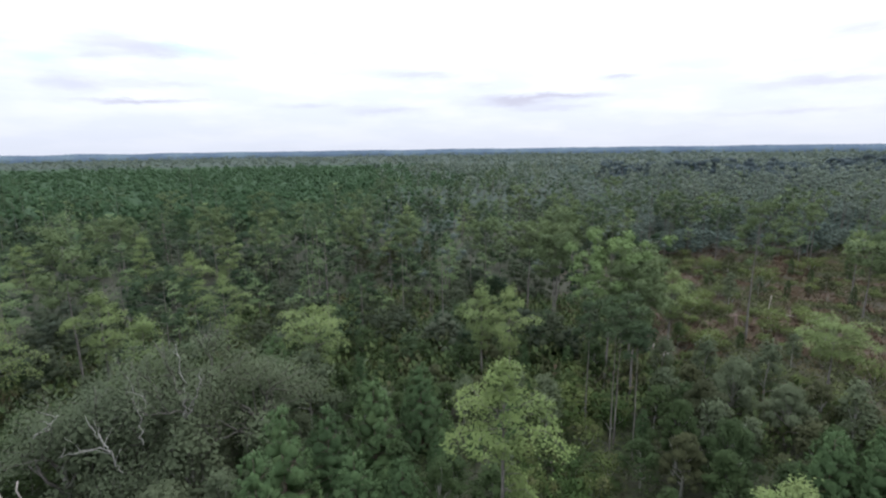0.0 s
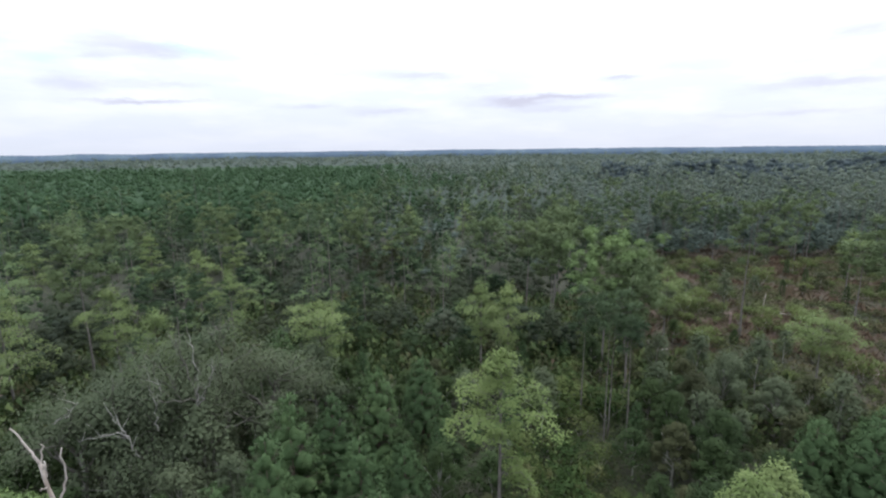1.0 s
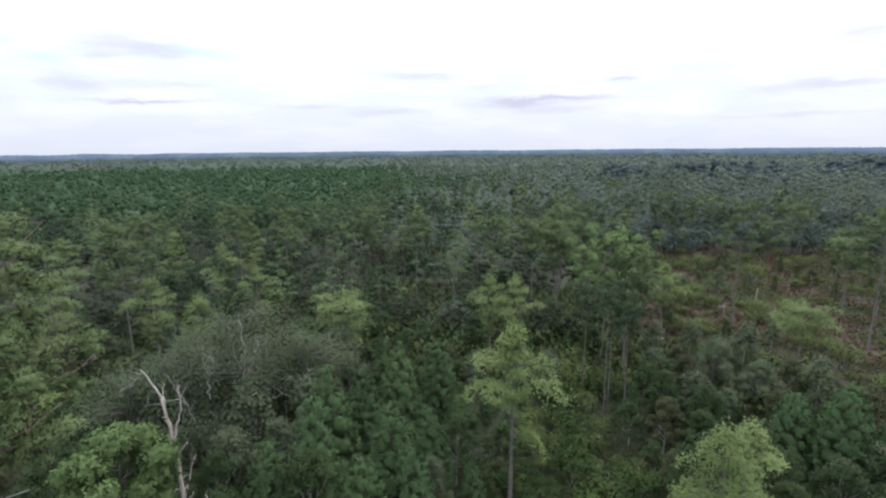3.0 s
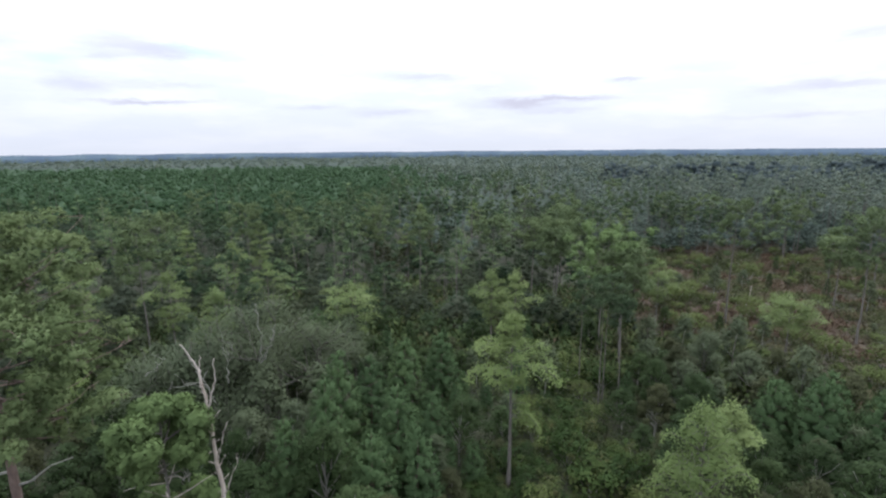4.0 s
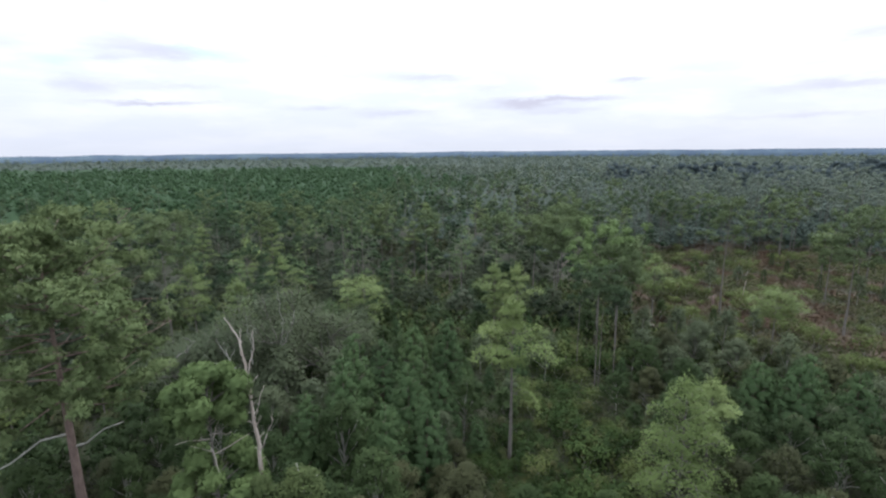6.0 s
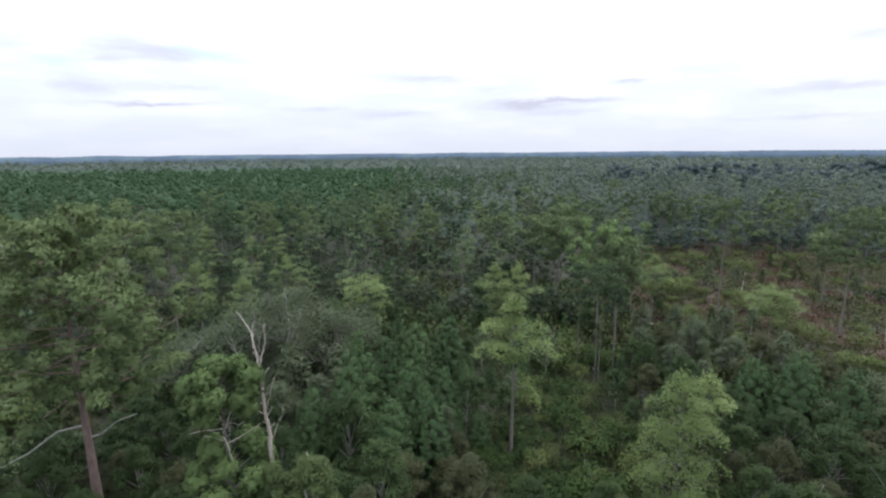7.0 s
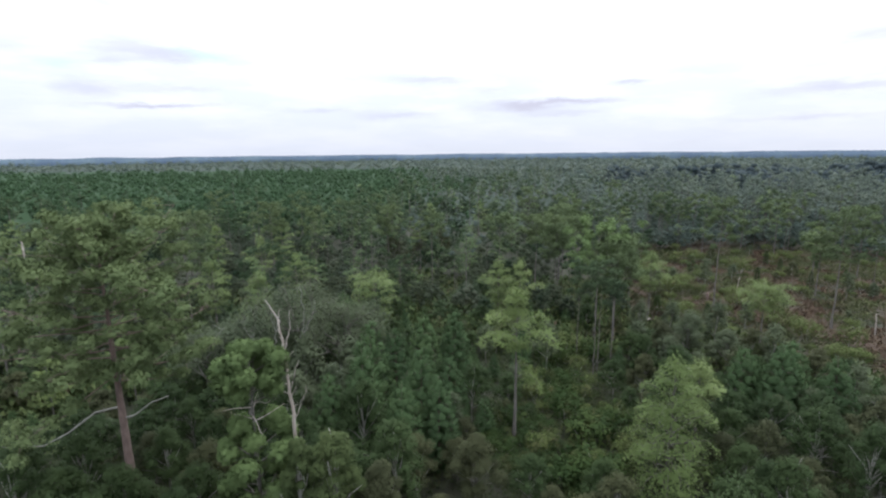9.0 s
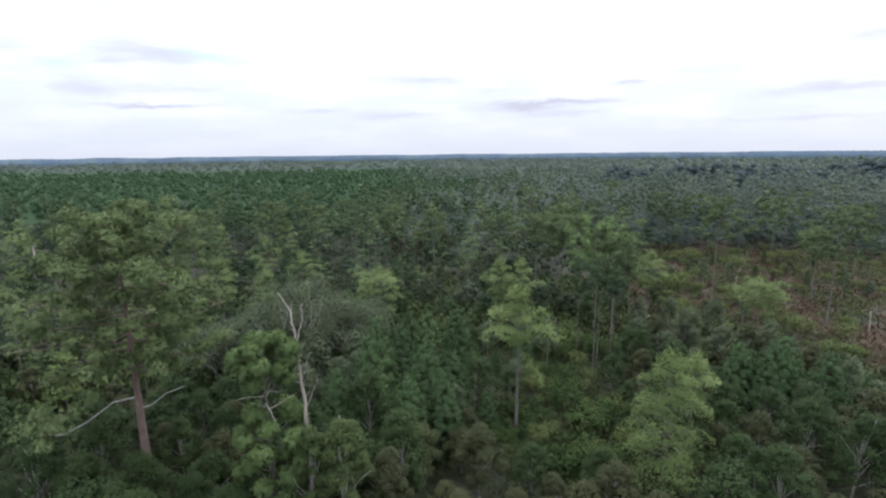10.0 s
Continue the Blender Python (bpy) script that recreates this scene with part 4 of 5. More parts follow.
def column_shrub(seed, h):
    rng = np.random.RandomState(seed)
    ts, cs = Soup(), Soup()
    tube(ts, [(0, 0, -0.2), (0, 0, h * 0.9)], (0.09, 0.03), 5)
    z = rng.uniform(0.08, 1, 420)
    a = rng.uniform(0, 6.283, 420)
    r = 0.62 * (1 - z ** 3) ** 0.5 * rng.uniform(0.6, 1.1, 420)
    d = np.column_stack((np.cos(a), np.sin(a), np.full(420, 0.4)))
    cards(cs, rng, np.column_stack((np.cos(a) * r, np.sin(a) * r, z * h)), d, 0.15, 0.4, 0.55)
    return dict(trunk=ts.mesh("trunk", BARK_PINE, True), crown=cs.mesh("crown", BROAD))


for i, (x, y, h) in enumerate(CLEAR_COLUMNS):
    stand("column_shrub", column_shrub(720 + i, h), x, y, "dark narrow evergreen shrub in the open clearing", "shrub", i * 50, 0.8, "dark shrubs")


def lying_log(seed, length, r):
    rng = np.random.RandomState(seed)
    s = Soup()
    tube(s, bent(rng, (0, 0, r * 0.8), (length, 0, r * 0.7), 6, 0.1), np.linspace(r, r * 0.6, 6), 7)
    t = Soup()
    tube(t, bent(rng, (length * 0.6, 0, r), (length * 0.75, 0.5, 0.7), 4, 0.1), np.linspace(0.06, 0.02, 4), 4)
    return dict(stem=s.mesh("stem", DEAD, True), branch=t.mesh("branch", DEAD, True))


for i, (x, y, n, r, a) in enumerate(CLEAR_LOGS):
    stand("fallen_log", lying_log(740 + i, n, r), x, y, "bleached fallen log lying in the clearing", "log", a, 0.6, "fallen logs")


def dead_stub(seed, h, r, material):
    rng = np.random.RandomState(seed)
    s, t = Soup(), Soup()
    tube(s, bent(rng, (0, 0, -0.2), (0.1, 0.05, h), 6, 0.06), np.linspace(r, r * 0.55, 6), 7)
    tube(t, bent(rng, (0.05, 0, h * 0.75), (0.5, 0.1, h * 0.95), 4, 0.1), np.linspace(r * 0.35, 0.02, 4), 4)
    return dict(trunk=s.mesh("trunk", material, True), limb=t.mesh("limb", material, True))


for i, (x, y, h, r, m, label) in enumerate(CLEAR_STUBS):
    stand("dead_stump", dead_stub(760 + i, h, r, m), x, y, label, "stump", i * 77, 0.5, "dead stumps")

# ---- the wood: random trees of each kind, thinned by clearing and thicket ----
PROTO = {
    "pine_near": [thing("pine_tree", pine(200 + i, 16 + i, 9.5 + 0.5 * i, 3.2 + 0.2 * i, 0.17, 16, 12, 8, 0.36, width=0.18, puff=1.2, thick=18, dense=0.6, inner=0.3, material=PINE_WOOD), "tall pine with a bare trunk above the undergrowth", "pine tree", "pines in the wood") for i in range(4)],
    "cypress_near": [thing("cypress_tree", cypress(210 + i, 12 + i * 0.5, 4.5, 3.0, 0.14, 24, 110, 0.22, ("dome", "cone", "umbrella", "dome")[i], droop=0.22), "light green cypress in the mixed wood", "cypress tree", "cypresses in the wood") for i in range(4)],
    "young": [thing("young_pine", young_pine(220 + i, 7.5 + i, 1.9, 360, 7, 0.36), "young bushy pine among broad-leaved trees", "pine tree", "young pines") for i in range(3)],
    "broad_fine": [thing("broadleaf_tree", broadleaf(230 + i, 7.5 + 0.8 * i, 2.9 + 0.2 * i, 30, 220, 0.105), "dark green broad-leaved tree with a lumpy crown", "tree", "broad-leaved trees") for i in range(4)],
    "brown_fine": [thing("olive_broadleaf_tree", broadleaf(240 + i, 7.0 + 0.8 * i, 2.8, 28, 220, 0.105, BROWNISH), "dull olive broad-leaved tree with a loose crown", "tree", "broad-leaved trees") for i in range(3)],
    "grey_fine": [thing("grey_broadleaf_tree", broadleaf(250 + i, 8.0 + i, 3.0, 28, 200, 0.105, GREYLEAF), "grey-green thin-leaved tree with pale twigs", "tree", "broad-leaved trees") for i in range(2)],
    "broad": [thing("broadleaf_tree", broadleaf(270 + i, 7.5 + 0.8 * i, 2.9 + 0.2 * i, 15, 105, 0.22), "dark green broad-leaved tree with a lumpy crown", "tree", "broad-leaved trees") for i in range(4)],
    "brown": [thing("olive_broadleaf_tree", broadleaf(280 + i, 7.0 + 0.8 * i, 2.8, 14, 105, 0.22, BROWNISH), "dull olive broad-leaved tree with a loose crown", "tree", "broad-leaved trees") for i in range(3)],
    "grey": [thing("grey_broadleaf_tree", broadleaf(290 + i, 8.0 + i, 3.0, 14, 105, 0.21, GREYLEAF), "grey-green thin-leaved tree with pale twigs", "tree", "broad-leaved trees") for i in range(2)],
    "yellow_bush": [thing("bush", bush(265 + i, 1.8 + 0.5 * i, 1.6 + 0.2 * i, 700, 0.15, YELLOW), "yellow-green bush in the open clearing", "bush", "bushes") for i in range(3)],
    "bush": [thing("bush", bush(260 + i, 1.7 + 0.4 * i, 1.5 + 0.2 * i), "yellow-green leafy bush in the thicket", "bush", "bushes") for i in range(3)],
}
PROTO_USED = set()


def put(kind, rng, x, y, s):
    if kind + "_fine" in PROTO and math.hypot(x, y + 15) < 50:
        kind += "_fine"
    src = PROTO[kind][rng.randint(len(PROTO[kind]))]
    m = place(x, y, rng.uniform(0, 360), s, s * rng.uniform(0.88, 1.12))
    if src.name not in PROTO_USED:
        PROTO_USED.add(src.name)
        src.matrix_basis = m
        return src
    return copy_thing(src, m)


def free(x, y, r, taken):
    for ox, oy, orad in OCC:
        if (x - ox) ** 2 + (y - oy) ** 2 < (orad + 0.3 * r) ** 2:
            return False
    cell = (int(x // 4), int(y // 4))
    for i in (-1, 0, 1):
        for j in (-1, 0, 1):
            for ox, oy, orad in taken.get((cell[0] + i, cell[1] + j), ()):
                if (x - ox) ** 2 + (y - oy) ** 2 < (0.5 * (orad + r)) ** 2:
                    return False
    taken.setdefault(cell, []).append((x, y, r))
    return True


rng = np.random.RandomState(77)
taken = {}
for _ in range(6000):
    y = rng.uniform(2, 66)
    half = 16 + 1.02 * (y + 16)
    x = rng.uniform(-half, half)
    far = y > 62
    u = rng.uniform()
    if math.hypot(x, y + 12) > 76:
        continue
    if in_clearing(x, y):
        if u < 0.2 and free(x, y, 2.0, taken):
            put("yellow_bush", rng, x, y, rng.uniform(0.4, 0.9))
        elif u < 0.145 and y > 66 and free(x, y, 3.0, taken):
            put("pine_near", rng, x, y, rng.uniform(0.7, 0.95))
        continue
    if shrub_gap(x, y):
        if free(x, y, 1.45, taken):
            put("yellow_bush" if u < (0.22 if y < 42 else 0.7) else "bush", rng, x, y, rng.uniform(0.5, 1.0) if u < 0.5 else rng.uniform(0.9, 1.6))
        continue
    if not free(x, y, 2.75, taken):
        continue
    centre = -12 < x < 3 and 20 < y < 50
    if y < 26:
        kind, s = ("brown" if u < 0.7 else "broad", rng.uniform(0.72, 0.9)) if -6 < x < 9 else ("broad" if u < 0.75 else "brown", rng.uniform(0.8, 1.05))
    elif x > 24 and y < 60:
        kind, s = ("grey" if u < 0.3 else "broad" if u < 0.7 else "brown" if u < 0.9 else "young", rng.uniform(0.65, 0.9))
    elif -32 < x < -12 and 28 < y < 48:
        kind, s = ("grey" if u < 0.75 else "broad", rng.uniform(0.8, 1.05))
    elif centre:
        kind, s = ("young" if u < 0.2 else "broad" if u < 0.7 else "grey", rng.uniform(0.6, 0.85))
    else:
        kind = "broad" if u < 0.36 else "brown" if u < 0.56 else "grey" if u < 0.68 else "young" if u < 0.80 else "cypress_near" if u < 0.825 else "pine_near" if u < 0.84 else "broad"
        if kind in ("cypress_near", "pine_near") and (-16 < x < 16 or any((x - ox) ** 2 + (y - oy) ** 2 < 40 for ox, oy, _ in OCC)):
            kind = "brown"
        s = rng.uniform(0.75, 1.05) if kind in ("cypress_near", "pine_near") else rng.uniform(0.55, 0.85)
    put(kind, rng, x, y, s)


r6 = np.random.RandomState(12)
for x, y, h in ((3.2, 26.0, 0.8), (5.9, 25.4, 0.85), (4.5, 22.4, 0.9), (2.9, 22.8, 0.8), (6.0, 22.6, 0.9), (4.6, 24.4, 0.7), (3.8, 27.4, 0.8), (5.6, 27.3, 0.9), (3.0, 29.0, 0.9), (6.2, 29.2, 0.9), (3.7, 31.0, 1.1), (5.4, 31.2, 1.0), (1.8, 27.4, 1.0)):
    put("bush", r6, x, y, h)
for k in range(900):
    x, y = (r6.uniform(26, 122), r6.uniform(40, 128)) if k % 2 else (r6.uniform(26, 56), r6.uniform(50, 100))
    if not in_clearing(x, y):
        continue
    u = r6.uniform()
    if u < 0.55 and free(x, y, 2.6, taken):
        put("yellow_bush", r6, x, y, r6.uniform(0.6, 1.5))
    elif u < 0.70 and free(x, y, 4.2, taken):
        put("grey" if u < 0.64 else "brown", r6, x, y, r6.uniform(0.3, 0.65))
    elif u > 0.93 and y > 74 and free(x, y, 7.0, taken):
        put("pine_near", r6, x, y, r6.uniform(0.62, 0.9))
for x in range(46, 96, 7):
    x, y = x + r6.uniform(-1.2, 1.2), 126 + r6.uniform(-3, 7)
    if free(x, y, 2.0, taken):
        put("pine_near", r6, x, y, r6.uniform(0.75, 0.95))


for kinds in PROTO.values():
    for src in kinds:
        if src.name not in PROTO_USED:
            for o in (*src.children_recursive, src):
                bpy.data.objects.remove(o)


# ---- what nobody could count: undergrowth, the middle wood, the far woods ----
def replicate(protos, rng, xy, smin, smax, zs=(0.9, 1.15), tall=None, flat=1.0):
    """Copies of small triangle soups at many places, in one mesh."""
    vs, fs, n = [], [], 0
    pick = rng.randint(0, len(protos), len(xy))
    for k, (v, f) in enumerate(protos):
        at = xy[pick == k]
        if not len(at):
            continue
        m = len(at)
        a = rng.uniform(0, 6.283, m)
        s = rng.uniform(smin, smax, m)
        t = np.ones(m) if tall is None else tall[pick == k]
        c, sn = np.cos(a) * s, np.sin(a) * s
        X = v[None, :, 0] * c[:, None] - v[None, :, 1] * sn[:, None] + at[:, 0:1]
        Y = v[None, :, 0] * sn[:, None] + v[None, :, 1] * c[:, None] + at[:, 1:2]
        Z = v[None, :, 2] * (s ** (1 / flat) * t * rng.uniform(*zs, m))[:, None] + (at[:, 2:3] if at.shape[1] > 2 else 0)
        c, sn = np.cos(a)[:, None], np.sin(a)[:, None]
        NX, NY = v[None, :, 3] * c - v[None, :, 4] * sn, v[None, :, 3] * sn + v[None, :, 4] * c
        own = np.broadcast_to(rng.uniform(-0.5, 0.5, m)[:, None], X.shape)    # each tree's own shade of its colour
        vs.append(np.stack((X, Y, Z, NX, NY, np.broadcast_to(v[None, :, 5], X.shape), own), 2).reshape(-1, 7).astype(np.float32))
        fs.append((f[None] + (np.arange(m) * len(v))[:, None, None]).reshape(-1, 3) + n)
        n += m * len(v)
    return np.concatenate(vs), np.concatenate(fs)


def crown_soup(seed, h, base, wide, n, leaf, pointed=0.0, lobes=6):
    """A light tree crown for woods far off: uneven dense lobes inside a ragged coat of leaf clusters."""
    rng = np.random.RandomState(seed)
    s = Soup()
    L = lobes
    q = (np.arange(L) + rng.uniform(0.2, 0.8, L)) / L
    R = wide * (1 - q ** 2 * (0.75 + 0.2 * pointed)) * rng.uniform(0.35, 0.75, L)
    th = np.arange(L) * 2.4 + rng.uniform(-0.4, 0.4, L)
    c = np.column_stack((np.cos(th) * R, np.sin(th) * R, base + (h - base) * (0.15 + 0.70 * q)))
    size = np.array([wide * 1.05, wide * 1.05, (h - base) * 0.42]) / L ** 0.5
    for i in range(L):
        core(s, rng, c[i], size * 0.6)
    k = rng.randint(0, L, n)
    d = unit(rng.normal(size=(n, 3)) + np.array([0, 0, 0.5]))
    p = c[k] + d * size * rng.uniform(0.75, 1.3, (n, 1))
    cards(s, rng, p, d + np.array([0, 0, 0.8]), leaf, 0.4, 0.7)
    return s.arrays()


def trunk_soup(h, r):
    s = Soup()
    tube(s, [(0, 0, 0), (0.1, 0, h * 0.5), (0, 0.1, h)], (r, r * 0.8, r * 0.5), 4)
    return s.arrays()


def stuff(name, v, f, material, label, category):
    return tagged(new(name, mesh_of(name, v, f, material, True)), label, category, kind="stuff")


def fan(rng, n, r0, r1, half=0.86, x0=0.0, y0=-10.0):
    """Even places in a wide sector ahead of the walk."""
    r = np.sqrt(rng.uniform(r0 * r0, r1 * r1, n))
    a = rng.uniform(-half, half, n)
    return np.column_stack((x0 + r * np.sin(a), y0 + r * np.cos(a)))


def patch(c, scale, seed):
    return np.array([noise.noise(Vector((a * scale, b * scale, seed))) for a, b in c])


rng = np.random.RandomState(101)
# low undergrowth under the near wood
low = []
for _ in range(2):
    c = fan(rng, 4200, 14, 100, 0.92)
    low.append(c)
low = np.concatenate(low)
clear = np.array([in_clearing(a, b) for a, b in low])
tuft_protos = []
for i in range(4):
    s = Soup()
    r2 = np.random.RandomState(300 + i)
    d = unit(r2.normal(size=(26, 3)) + np.array([0, 0, 0.9]))
    cards(s, r2, d * np.array([0.8, 0.8, 0.55]) * r2.uniform(0.4, 1, (26, 1)) + np.array([0, 0, 0.15]), d, 0.12, 0.5, 0.5)
    tuft_protos.append(s.arrays())
near = np.hypot(low[:, 0], low[:, 1] + 10) < 62
fine_protos = []
for i in range(4):
    s = Soup()
    r2 = np.random.RandomState(320 + i)
    d = unit(r2.normal(size=(70, 3)) + np.array([0, 0, 0.9]))
    cards(s, r2, d * np.array([0.9, 0.9, 0.5]) * r2.uniform(0.3, 1, (70, 1)) + np.array([0, 0, 0.15]), d, 0.06, 0.5, 0.5)
    fine_protos.append(s.arrays())
v, f = replicate(fine_protos, rng, low[~clear & near], 1.3, 2.6)
stuff("undergrowth", v, f, SHRUB, "low tangled green undergrowth under the nearer trees", "undergrowth")
v, f = replicate(tuft_protos, rng, low[~clear & ~near], 1.6, 3.6, (1.2, 2.0))
stuff("undergrowth", v, f, SHRUB, "low tangled green undergrowth on the forest floor", "undergrowth")
g = np.column_stack((rng.uniform(22, 124, 11500), rng.uniform(34, 128, 11500)))
behind = np.column_stack((rng.uniform(44, 165, 3600), rng.uniform(104, 185, 3600)))
behind = behind[behind[:, 0] > 0.33 * behind[:, 1] + 5]
g = np.concatenate((g[np.array([in_clearing(a, b) for a, b in g])], behind[np.array([not in_clearing(a, b) for a, b in behind])]))
scrub = patch(g, 0.09, 2.2) + 0.5 * patch(g, 0.3, 7.7) > 0.0
v, f = replicate(tuft_protos, rng, g[scrub], 0.9, 2.3)
stuff("scrub", v, f, OPEN_SCRUB, "patches of low yellow-green scrub in the clearing", "scrub")
g = g[~scrub]
grass_protos = []
for i in range(3):
    s = Soup()
    r2 = np.random.RandomState(310 + i)
    tufts(s, r2, r2.normal(size=(5, 3)) * np.array([0.5, 0.5, 0.0]), np.tile([0, 0, 1.0], (5, 1)), 0.5, 6, 0.12, 0.9)
    grass_protos.append(s.arrays())
v, f = replicate(grass_protos, rng, g, 0.7, 1.5)
stuff("grass", v, f, RUST, "rusty brown dry grass in the clearing", "grass")

# the woods beyond, out to the horizon: stands of plantation, dull mixed wood, dark hardwood and light cypress
def beyond(tag, seed, n, r0, r1, leafs, leaf, big, lobes=6):
    rng = np.random.RandomState(seed)
    c = fan(rng, n, r0, r1, 0.88)
    c = c[np.array([not in_clearing(a, b) and all((a - ox) ** 2 + (b - oy) ** 2 > 5 for ox, oy, _ in OCC) for a, b in c])]
    stands = patch(c, 0.012 / big ** 0.5, 1.7)
    height = 1.0 + 0.25 * patch(c, 0.02 / big ** 0.5, 5.3)
    height += np.where((c[:, 0] < -0.22 * c[:, 1]) & (c[:, 1] > 1500), 0.55 + 0.5 * stands, 0)
    u = rng.uniform(size=len(c)) + 0.35 * stands
    plant = (c[:, 1] > 150 + 30 * stands) & (c[:, 0] < 0.03 * c[:, 1] - 12 + 110 * stands + rng.normal(size=len(c)) * 14) & (c[:, 1] < 640 + 60 * stands)
    side = c[:, 0] / c[:, 1]
    belt = (side > 0.62) & (c[:, 1] > 262) & (c[:, 1] < 400) | (side > 0.34) & (c[:, 1] > 320) & (c[:, 1] < 470) & (stands > -0.12)
    hazel = ~plant & (belt | (c[:, 1] > 1500))
    if r1 < 310:
        c, height, stands, u, side, plant = c[plant], height[plant], stands[plant], u[plant], side[plant], plant[plant]
        hazel = ~plant
    height = height + np.where(hazel & (c[:, 1] < 560), 0.12 + 0.5 * np.maximum(stands, 0), 0)
    rest = ~plant & ~hazel
    open_side = (c[:, 0] > 0.33 * c[:, 1] + 5) & (c[:, 1] < 260) & ~plant
    u = np.where(open_side & (u < 0.62), 0.05, u)
    pines, mixed, light = rest & (u < 0.16), rest & (u >= 0.16) & (u < 0.84), rest & (u >= 0.84)
    # every kind past the plantation has haze in its leaf colour
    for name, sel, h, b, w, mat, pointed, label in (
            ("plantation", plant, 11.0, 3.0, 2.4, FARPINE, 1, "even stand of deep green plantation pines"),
            ("hardwood", hazel, 12.0, 1.5, 6.5, HORIZON if r0 > 1400 else HARDWOOD, 0, "dark hardwood stand with haze-blue leaves"),
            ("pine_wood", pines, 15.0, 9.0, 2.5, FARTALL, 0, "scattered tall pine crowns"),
            ("mixed_wood", mixed & (side > 0.24), 9.0, 1.5, 3.3, FARWOOD, 0, "haze-tinted grey-green mixed wood"),
            ("mixed_wood", mixed & (side <= 0.24), 9.0, 1.5, 3.3, FARMIX if r0 < 600 else FARWOOD, 0, "haze-tinted dull green mixed wood"),
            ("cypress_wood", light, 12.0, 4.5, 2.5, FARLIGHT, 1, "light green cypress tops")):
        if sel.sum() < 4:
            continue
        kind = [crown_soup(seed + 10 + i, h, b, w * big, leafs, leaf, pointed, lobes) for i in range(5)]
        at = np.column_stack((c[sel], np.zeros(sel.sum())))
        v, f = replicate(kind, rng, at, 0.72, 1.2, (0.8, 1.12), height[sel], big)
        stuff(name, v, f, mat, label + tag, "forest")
        if r0 < 250 and name in ("pine_wood", "cypress_wood"):
            v, f = replicate([trunk_soup(h * 0.85, 0.15)], rng, at, 0.8, 1.05)
            stuff("trunk_stand", v, f, BARK_GREY, "thin pale trunks" + tag, "forest")


def gap_sheet(name, x_side, material, label, r0=185.0):
    """An uneven sheet added under the far crowns, so the gaps between them stay less dark."""
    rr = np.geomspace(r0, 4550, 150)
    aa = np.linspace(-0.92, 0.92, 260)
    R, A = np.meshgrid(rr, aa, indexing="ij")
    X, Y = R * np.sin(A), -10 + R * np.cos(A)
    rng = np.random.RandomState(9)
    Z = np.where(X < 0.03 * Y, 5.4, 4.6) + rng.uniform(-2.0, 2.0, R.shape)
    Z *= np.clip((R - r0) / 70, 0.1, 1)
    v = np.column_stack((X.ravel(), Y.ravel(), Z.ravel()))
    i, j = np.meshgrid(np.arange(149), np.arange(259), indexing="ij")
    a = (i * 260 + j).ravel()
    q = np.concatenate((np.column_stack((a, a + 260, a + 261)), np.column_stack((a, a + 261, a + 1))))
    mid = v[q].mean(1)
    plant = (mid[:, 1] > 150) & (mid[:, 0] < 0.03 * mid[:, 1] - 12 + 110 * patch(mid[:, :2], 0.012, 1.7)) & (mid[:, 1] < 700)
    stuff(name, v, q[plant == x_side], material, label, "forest")


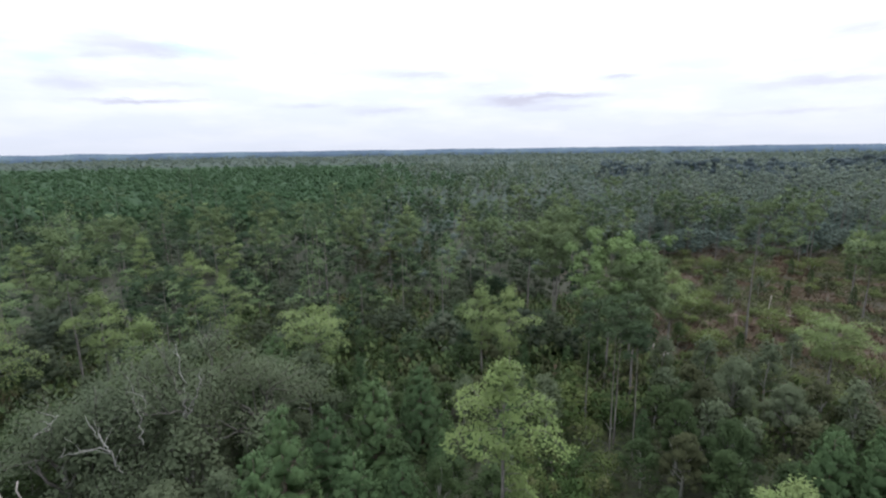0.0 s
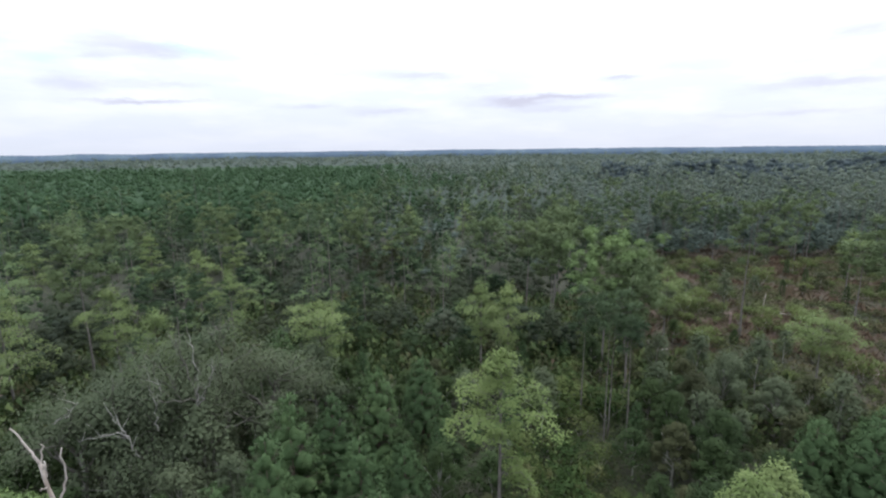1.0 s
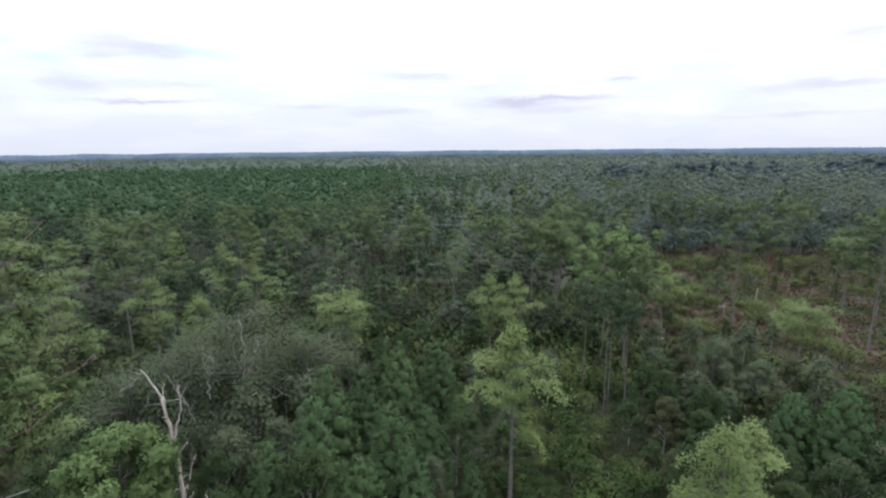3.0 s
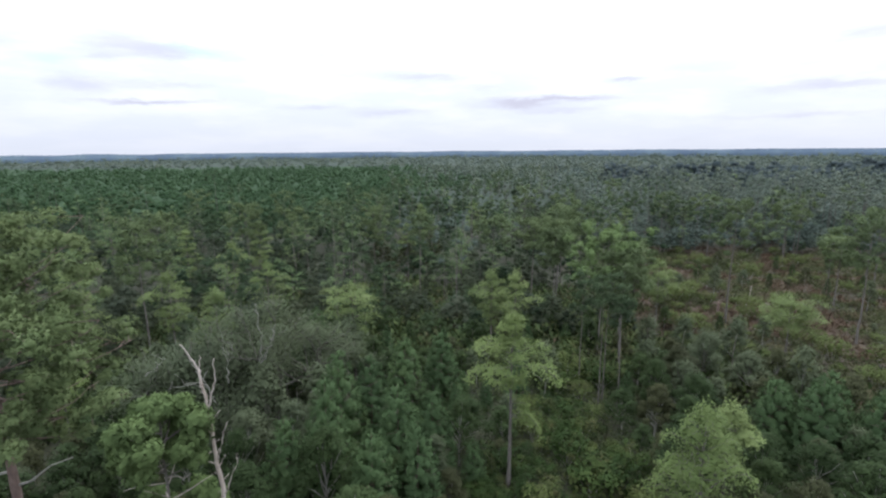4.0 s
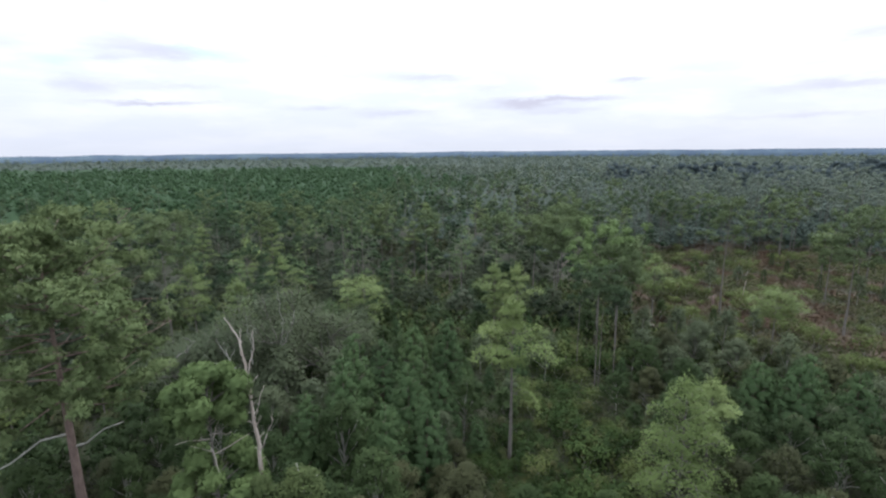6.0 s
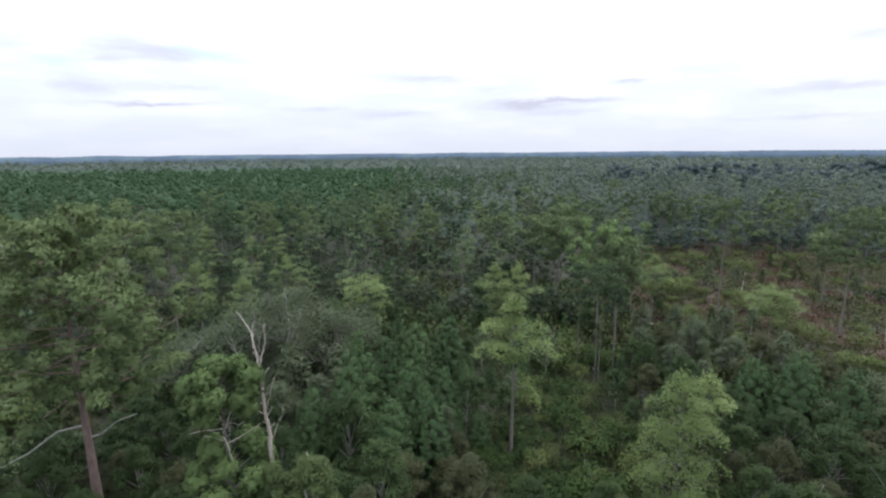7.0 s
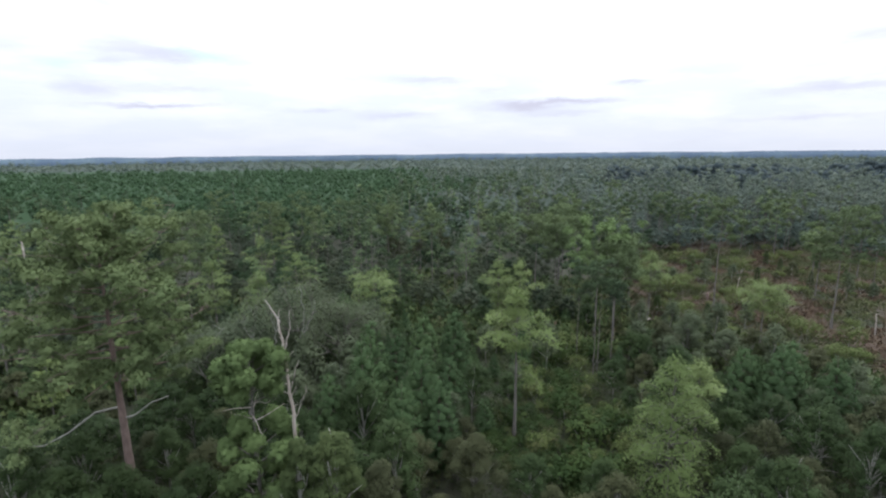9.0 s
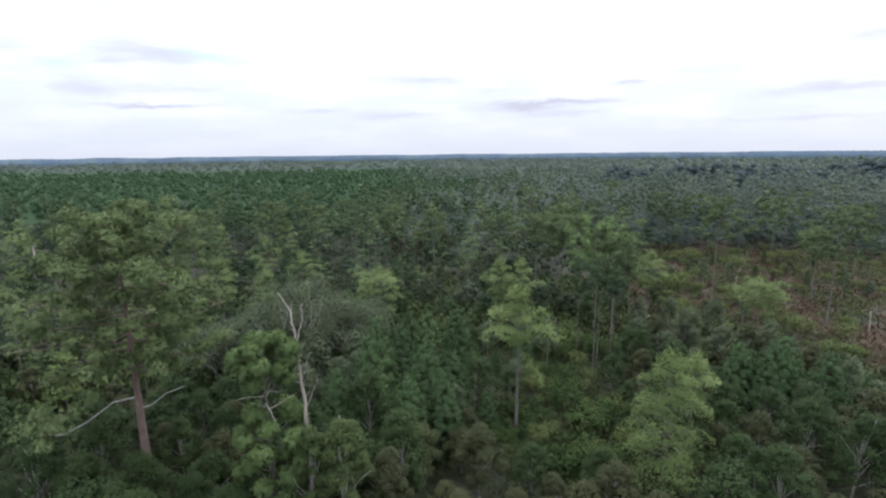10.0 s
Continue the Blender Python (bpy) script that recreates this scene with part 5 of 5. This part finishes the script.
gap_sheet("plantation_canopy", True, FARPINE, "leafy sheet added to fill gaps in the pine plantation")
gap_sheet("wood_canopy", False, FARSHEET, "darkened leafy sheet added to fill gaps in the far mixed wood")
def species_wood(tag, seed, r0, r1, emergent, storey, fine):
    """Woods near enough to tell pines, cypresses and broad-leaved trees apart, but past counting."""
    rng = np.random.RandomState(seed)

    def spots(n, gap, extra):
        c = fan(rng, n, r0, r1, 0.88)
        edge = np.column_stack((rng.uniform(42, 165, n // extra), rng.uniform(112, 178, n // extra)))
        c = np.concatenate((c, edge))
        c = c[np.array([not in_clearing(a, b) and all((a - ox) ** 2 + (b - oy) ** 2 > gap for ox, oy, _ in OCC) for a, b in c])]
        plant = (c[:, 1] > 165 + 40 * patch(c, 0.012, 1.7)) & (c[:, 0] < 0.03 * c[:, 1] - 12 + 110 * patch(c, 0.012, 1.7))
        return c[~plant]

    big, low = spots(emergent, 55, 3), spots(storey, 6, 6)
    far_right = (low[:, 0] > 0.28 * low[:, 1] + 5 + 12 * rng.normal(size=len(low))) & (low[:, 1] > 100 + 12 * rng.normal(size=len(low)))
    right = big[:, 0] > 0.33 * big[:, 1] + 5 + 30 * rng.normal(size=len(big))
    u = rng.uniform(size=len(big))
    open_stand = far_right & (low[:, 1] < 150) & (rng.uniform(size=len(low)) < 0.5)
    low, far_right = low[~open_stand], far_right[~open_stand]
    v = rng.uniform(size=len(low)) + 0.5 * patch(low, 0.03, 4.4)
    CALM[0] = 0.6
    if fine:
        pines = [pine(seed + i, 15 + i, 9.0 + 0.7 * i, 2.6 + 0.25 * i, 0.13, 13, 10, 6, 0.32, width=0.2, puff=1.15, thick=14, raw=True, inner=0.25, dense=0.6) for i in range(5)]
        cyps = [cypress(seed + 20 + i, 12.0 + i * 0.6, 4.0, 3.2, 0.14, 16, 62, 0.24, ("dome", "cone", "egg", "umbrella", "dome")[i], raw=True) for i in range(5)]
        broads = [broadleaf(seed + 40 + i, 6.2 + 0.6 * i, 3.6 + 0.2 * i, 15, 52, 0.19, raw=True) for i in range(5)]
    else:
        pines = [pine(seed + i, 15 + i, 9.0 + 0.7 * i, 2.9 + 0.25 * i, 0.17, 9, 10, 5, 0.5, width=0.26, puff=1.4, thick=8, raw=True, inner=0.3, dense=0.7) for i in range(4)]
        cyps = [cypress(seed + 20 + i, 12.0 + i * 0.6, 4.0, 3.2, 0.14, 11, 26, 0.40, ("dome", "cone", "egg", "umbrella")[i], raw=True) for i in range(4)]
        broads = [broadleaf(seed + 40 + i, 6.4 + 0.7 * i, 3.7 + 0.2 * i, 7, 28, 0.36, raw=True) for i in range(4)]
    CALM[0] = 1.0
    # FARTALL and FARWOOD bring haze-tinted leaves to the right-hand side
    for name, at, kinds, mat, label, smin, smax in (
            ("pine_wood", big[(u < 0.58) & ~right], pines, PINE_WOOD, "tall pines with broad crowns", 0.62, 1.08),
            ("pine_wood", big[(u < 0.8) & right], pines, FARTALL, "haze-tinted grey-green open-grown pines", 0.8, 1.1),
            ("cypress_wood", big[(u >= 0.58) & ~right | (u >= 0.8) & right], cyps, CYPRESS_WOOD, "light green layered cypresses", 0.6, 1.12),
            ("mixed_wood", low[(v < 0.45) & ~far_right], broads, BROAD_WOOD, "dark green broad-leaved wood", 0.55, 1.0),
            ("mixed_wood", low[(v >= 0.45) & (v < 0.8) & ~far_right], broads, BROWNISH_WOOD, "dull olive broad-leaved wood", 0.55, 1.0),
            ("mixed_wood", low[far_right], broads, FARWOOD, "scrubby wood with haze-pale grey-green leaves", 0.65, 1.05),
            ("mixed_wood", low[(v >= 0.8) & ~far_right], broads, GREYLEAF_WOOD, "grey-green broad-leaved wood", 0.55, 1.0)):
        if len(at) < 4:
            continue
        for piece, m, what in ((1, mat, name), (0, BARK_GREY, "trunk_stand")):
            v3, f3 = replicate([kind[piece] for kind in kinds], np.random.RandomState(seed + len(at)), at, smin, smax)
            if piece or name != "mixed_wood":
                stuff(what, v3, f3, m, (label if piece else "thin pale trunks") + tag, "forest")


species_wood(" behind the near trees", 600, 72, 150, 250, 640, True)
species_wood(" in the middle distance", 640, 148, 305, 460, 1500, False)
beyond(" in the middle distance", 500, 2350, 165, 300, 76, 0.32, 1.0, 3)
beyond(" beyond the middle distance", 520, 4700, 295, 620, 40, 0.52, 1.2, 3)
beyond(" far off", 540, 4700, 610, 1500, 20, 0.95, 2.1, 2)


def backdrop():
    """The last woods at the edge of sight, a plain low ridge of treetops with painted haze."""
    rng = np.random.RandomState(3)
    n, R = 1500, 1560.0
    a = np.linspace(-1.0, 1.0, n)
    top = np.array([23.0 + 1.4 * noise.noise(Vector((q * 9, 0, 0))) + 1.0 * noise.noise(Vector((q * 40, 2, 0))) + (3.6 * max(0, -q - 0.1) + 0.5) * noise.noise(Vector((q * 16, 5, 0))) for q in a])
    top += np.abs(rng.normal(size=n)) * 0.55
    rows = []
    for k, (dr, z) in enumerate(((0, -1.0), (4, 9.0), (12, None), (30, 0.0))):
        h = top if z is None else np.full(n, z)
        rows.append(np.column_stack(((R + dr) * np.sin(a), -10 + (R + dr) * np.cos(a), h)))
    v = np.concatenate(rows)
    i, j = np.meshgrid(np.arange(3), np.arange(n - 1), indexing="ij")
    b = (i * n + j).ravel()
    f = np.concatenate((np.column_stack((b, b + 1, b + n + 1)), np.column_stack((b, b + n + 1, b + n))))
    m, t = base_material("far_hazy_woods")
    g = t.nodes.new("ShaderNodeNewGeometry")
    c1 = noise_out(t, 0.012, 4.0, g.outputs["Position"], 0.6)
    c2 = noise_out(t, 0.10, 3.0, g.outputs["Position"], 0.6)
    # blue haze put into the base colour and the emission alike
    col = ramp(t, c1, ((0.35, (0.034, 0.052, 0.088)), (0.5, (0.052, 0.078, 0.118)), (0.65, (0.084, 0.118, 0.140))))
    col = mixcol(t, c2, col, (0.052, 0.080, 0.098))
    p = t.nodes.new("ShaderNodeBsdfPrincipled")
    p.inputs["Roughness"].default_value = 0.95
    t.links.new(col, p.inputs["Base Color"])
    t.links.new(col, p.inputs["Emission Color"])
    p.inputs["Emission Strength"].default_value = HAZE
    out = t.nodes.new("ShaderNodeOutputMaterial")
    t.links.new(p.outputs[0], out.inputs[0])
    tagged(new("backdrop", mesh_of("backdrop", v, f, m, True)), "far woods along the horizon with painted blue-green haze", "forest", kind="structure")


HAZE = 0.42    # glow given to the ridge in place of daylit air
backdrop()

# the wood goes on behind and below the start of the walk
rng = np.random.RandomState(91)
kinds = [broadleaf(900 + i, 7.0 + i, 2.8 + 0.2 * i, 11, 38, 0.34, raw=True) for i in range(3)]
for k, (mat, label) in enumerate(((BROAD, "dark green broad-leaved wood below"), (BROWNISH, "dull olive broad-leaved wood below"))):
    at = np.column_stack((rng.uniform(-40, 40, 110), rng.uniform(-42, 1, 110)))
    v, f = replicate([kind[1] for kind in kinds], np.random.RandomState(92 + k), at, 0.75, 1.1)
    stuff("mixed_wood", v, f, mat, label, "forest")
    v, f = replicate([kind[0] for kind in kinds], np.random.RandomState(92 + k), at, 0.75, 1.1)
    stuff("trunk_stand", v, f, BARK_OAK, "pale trunks of the " + label, "forest")
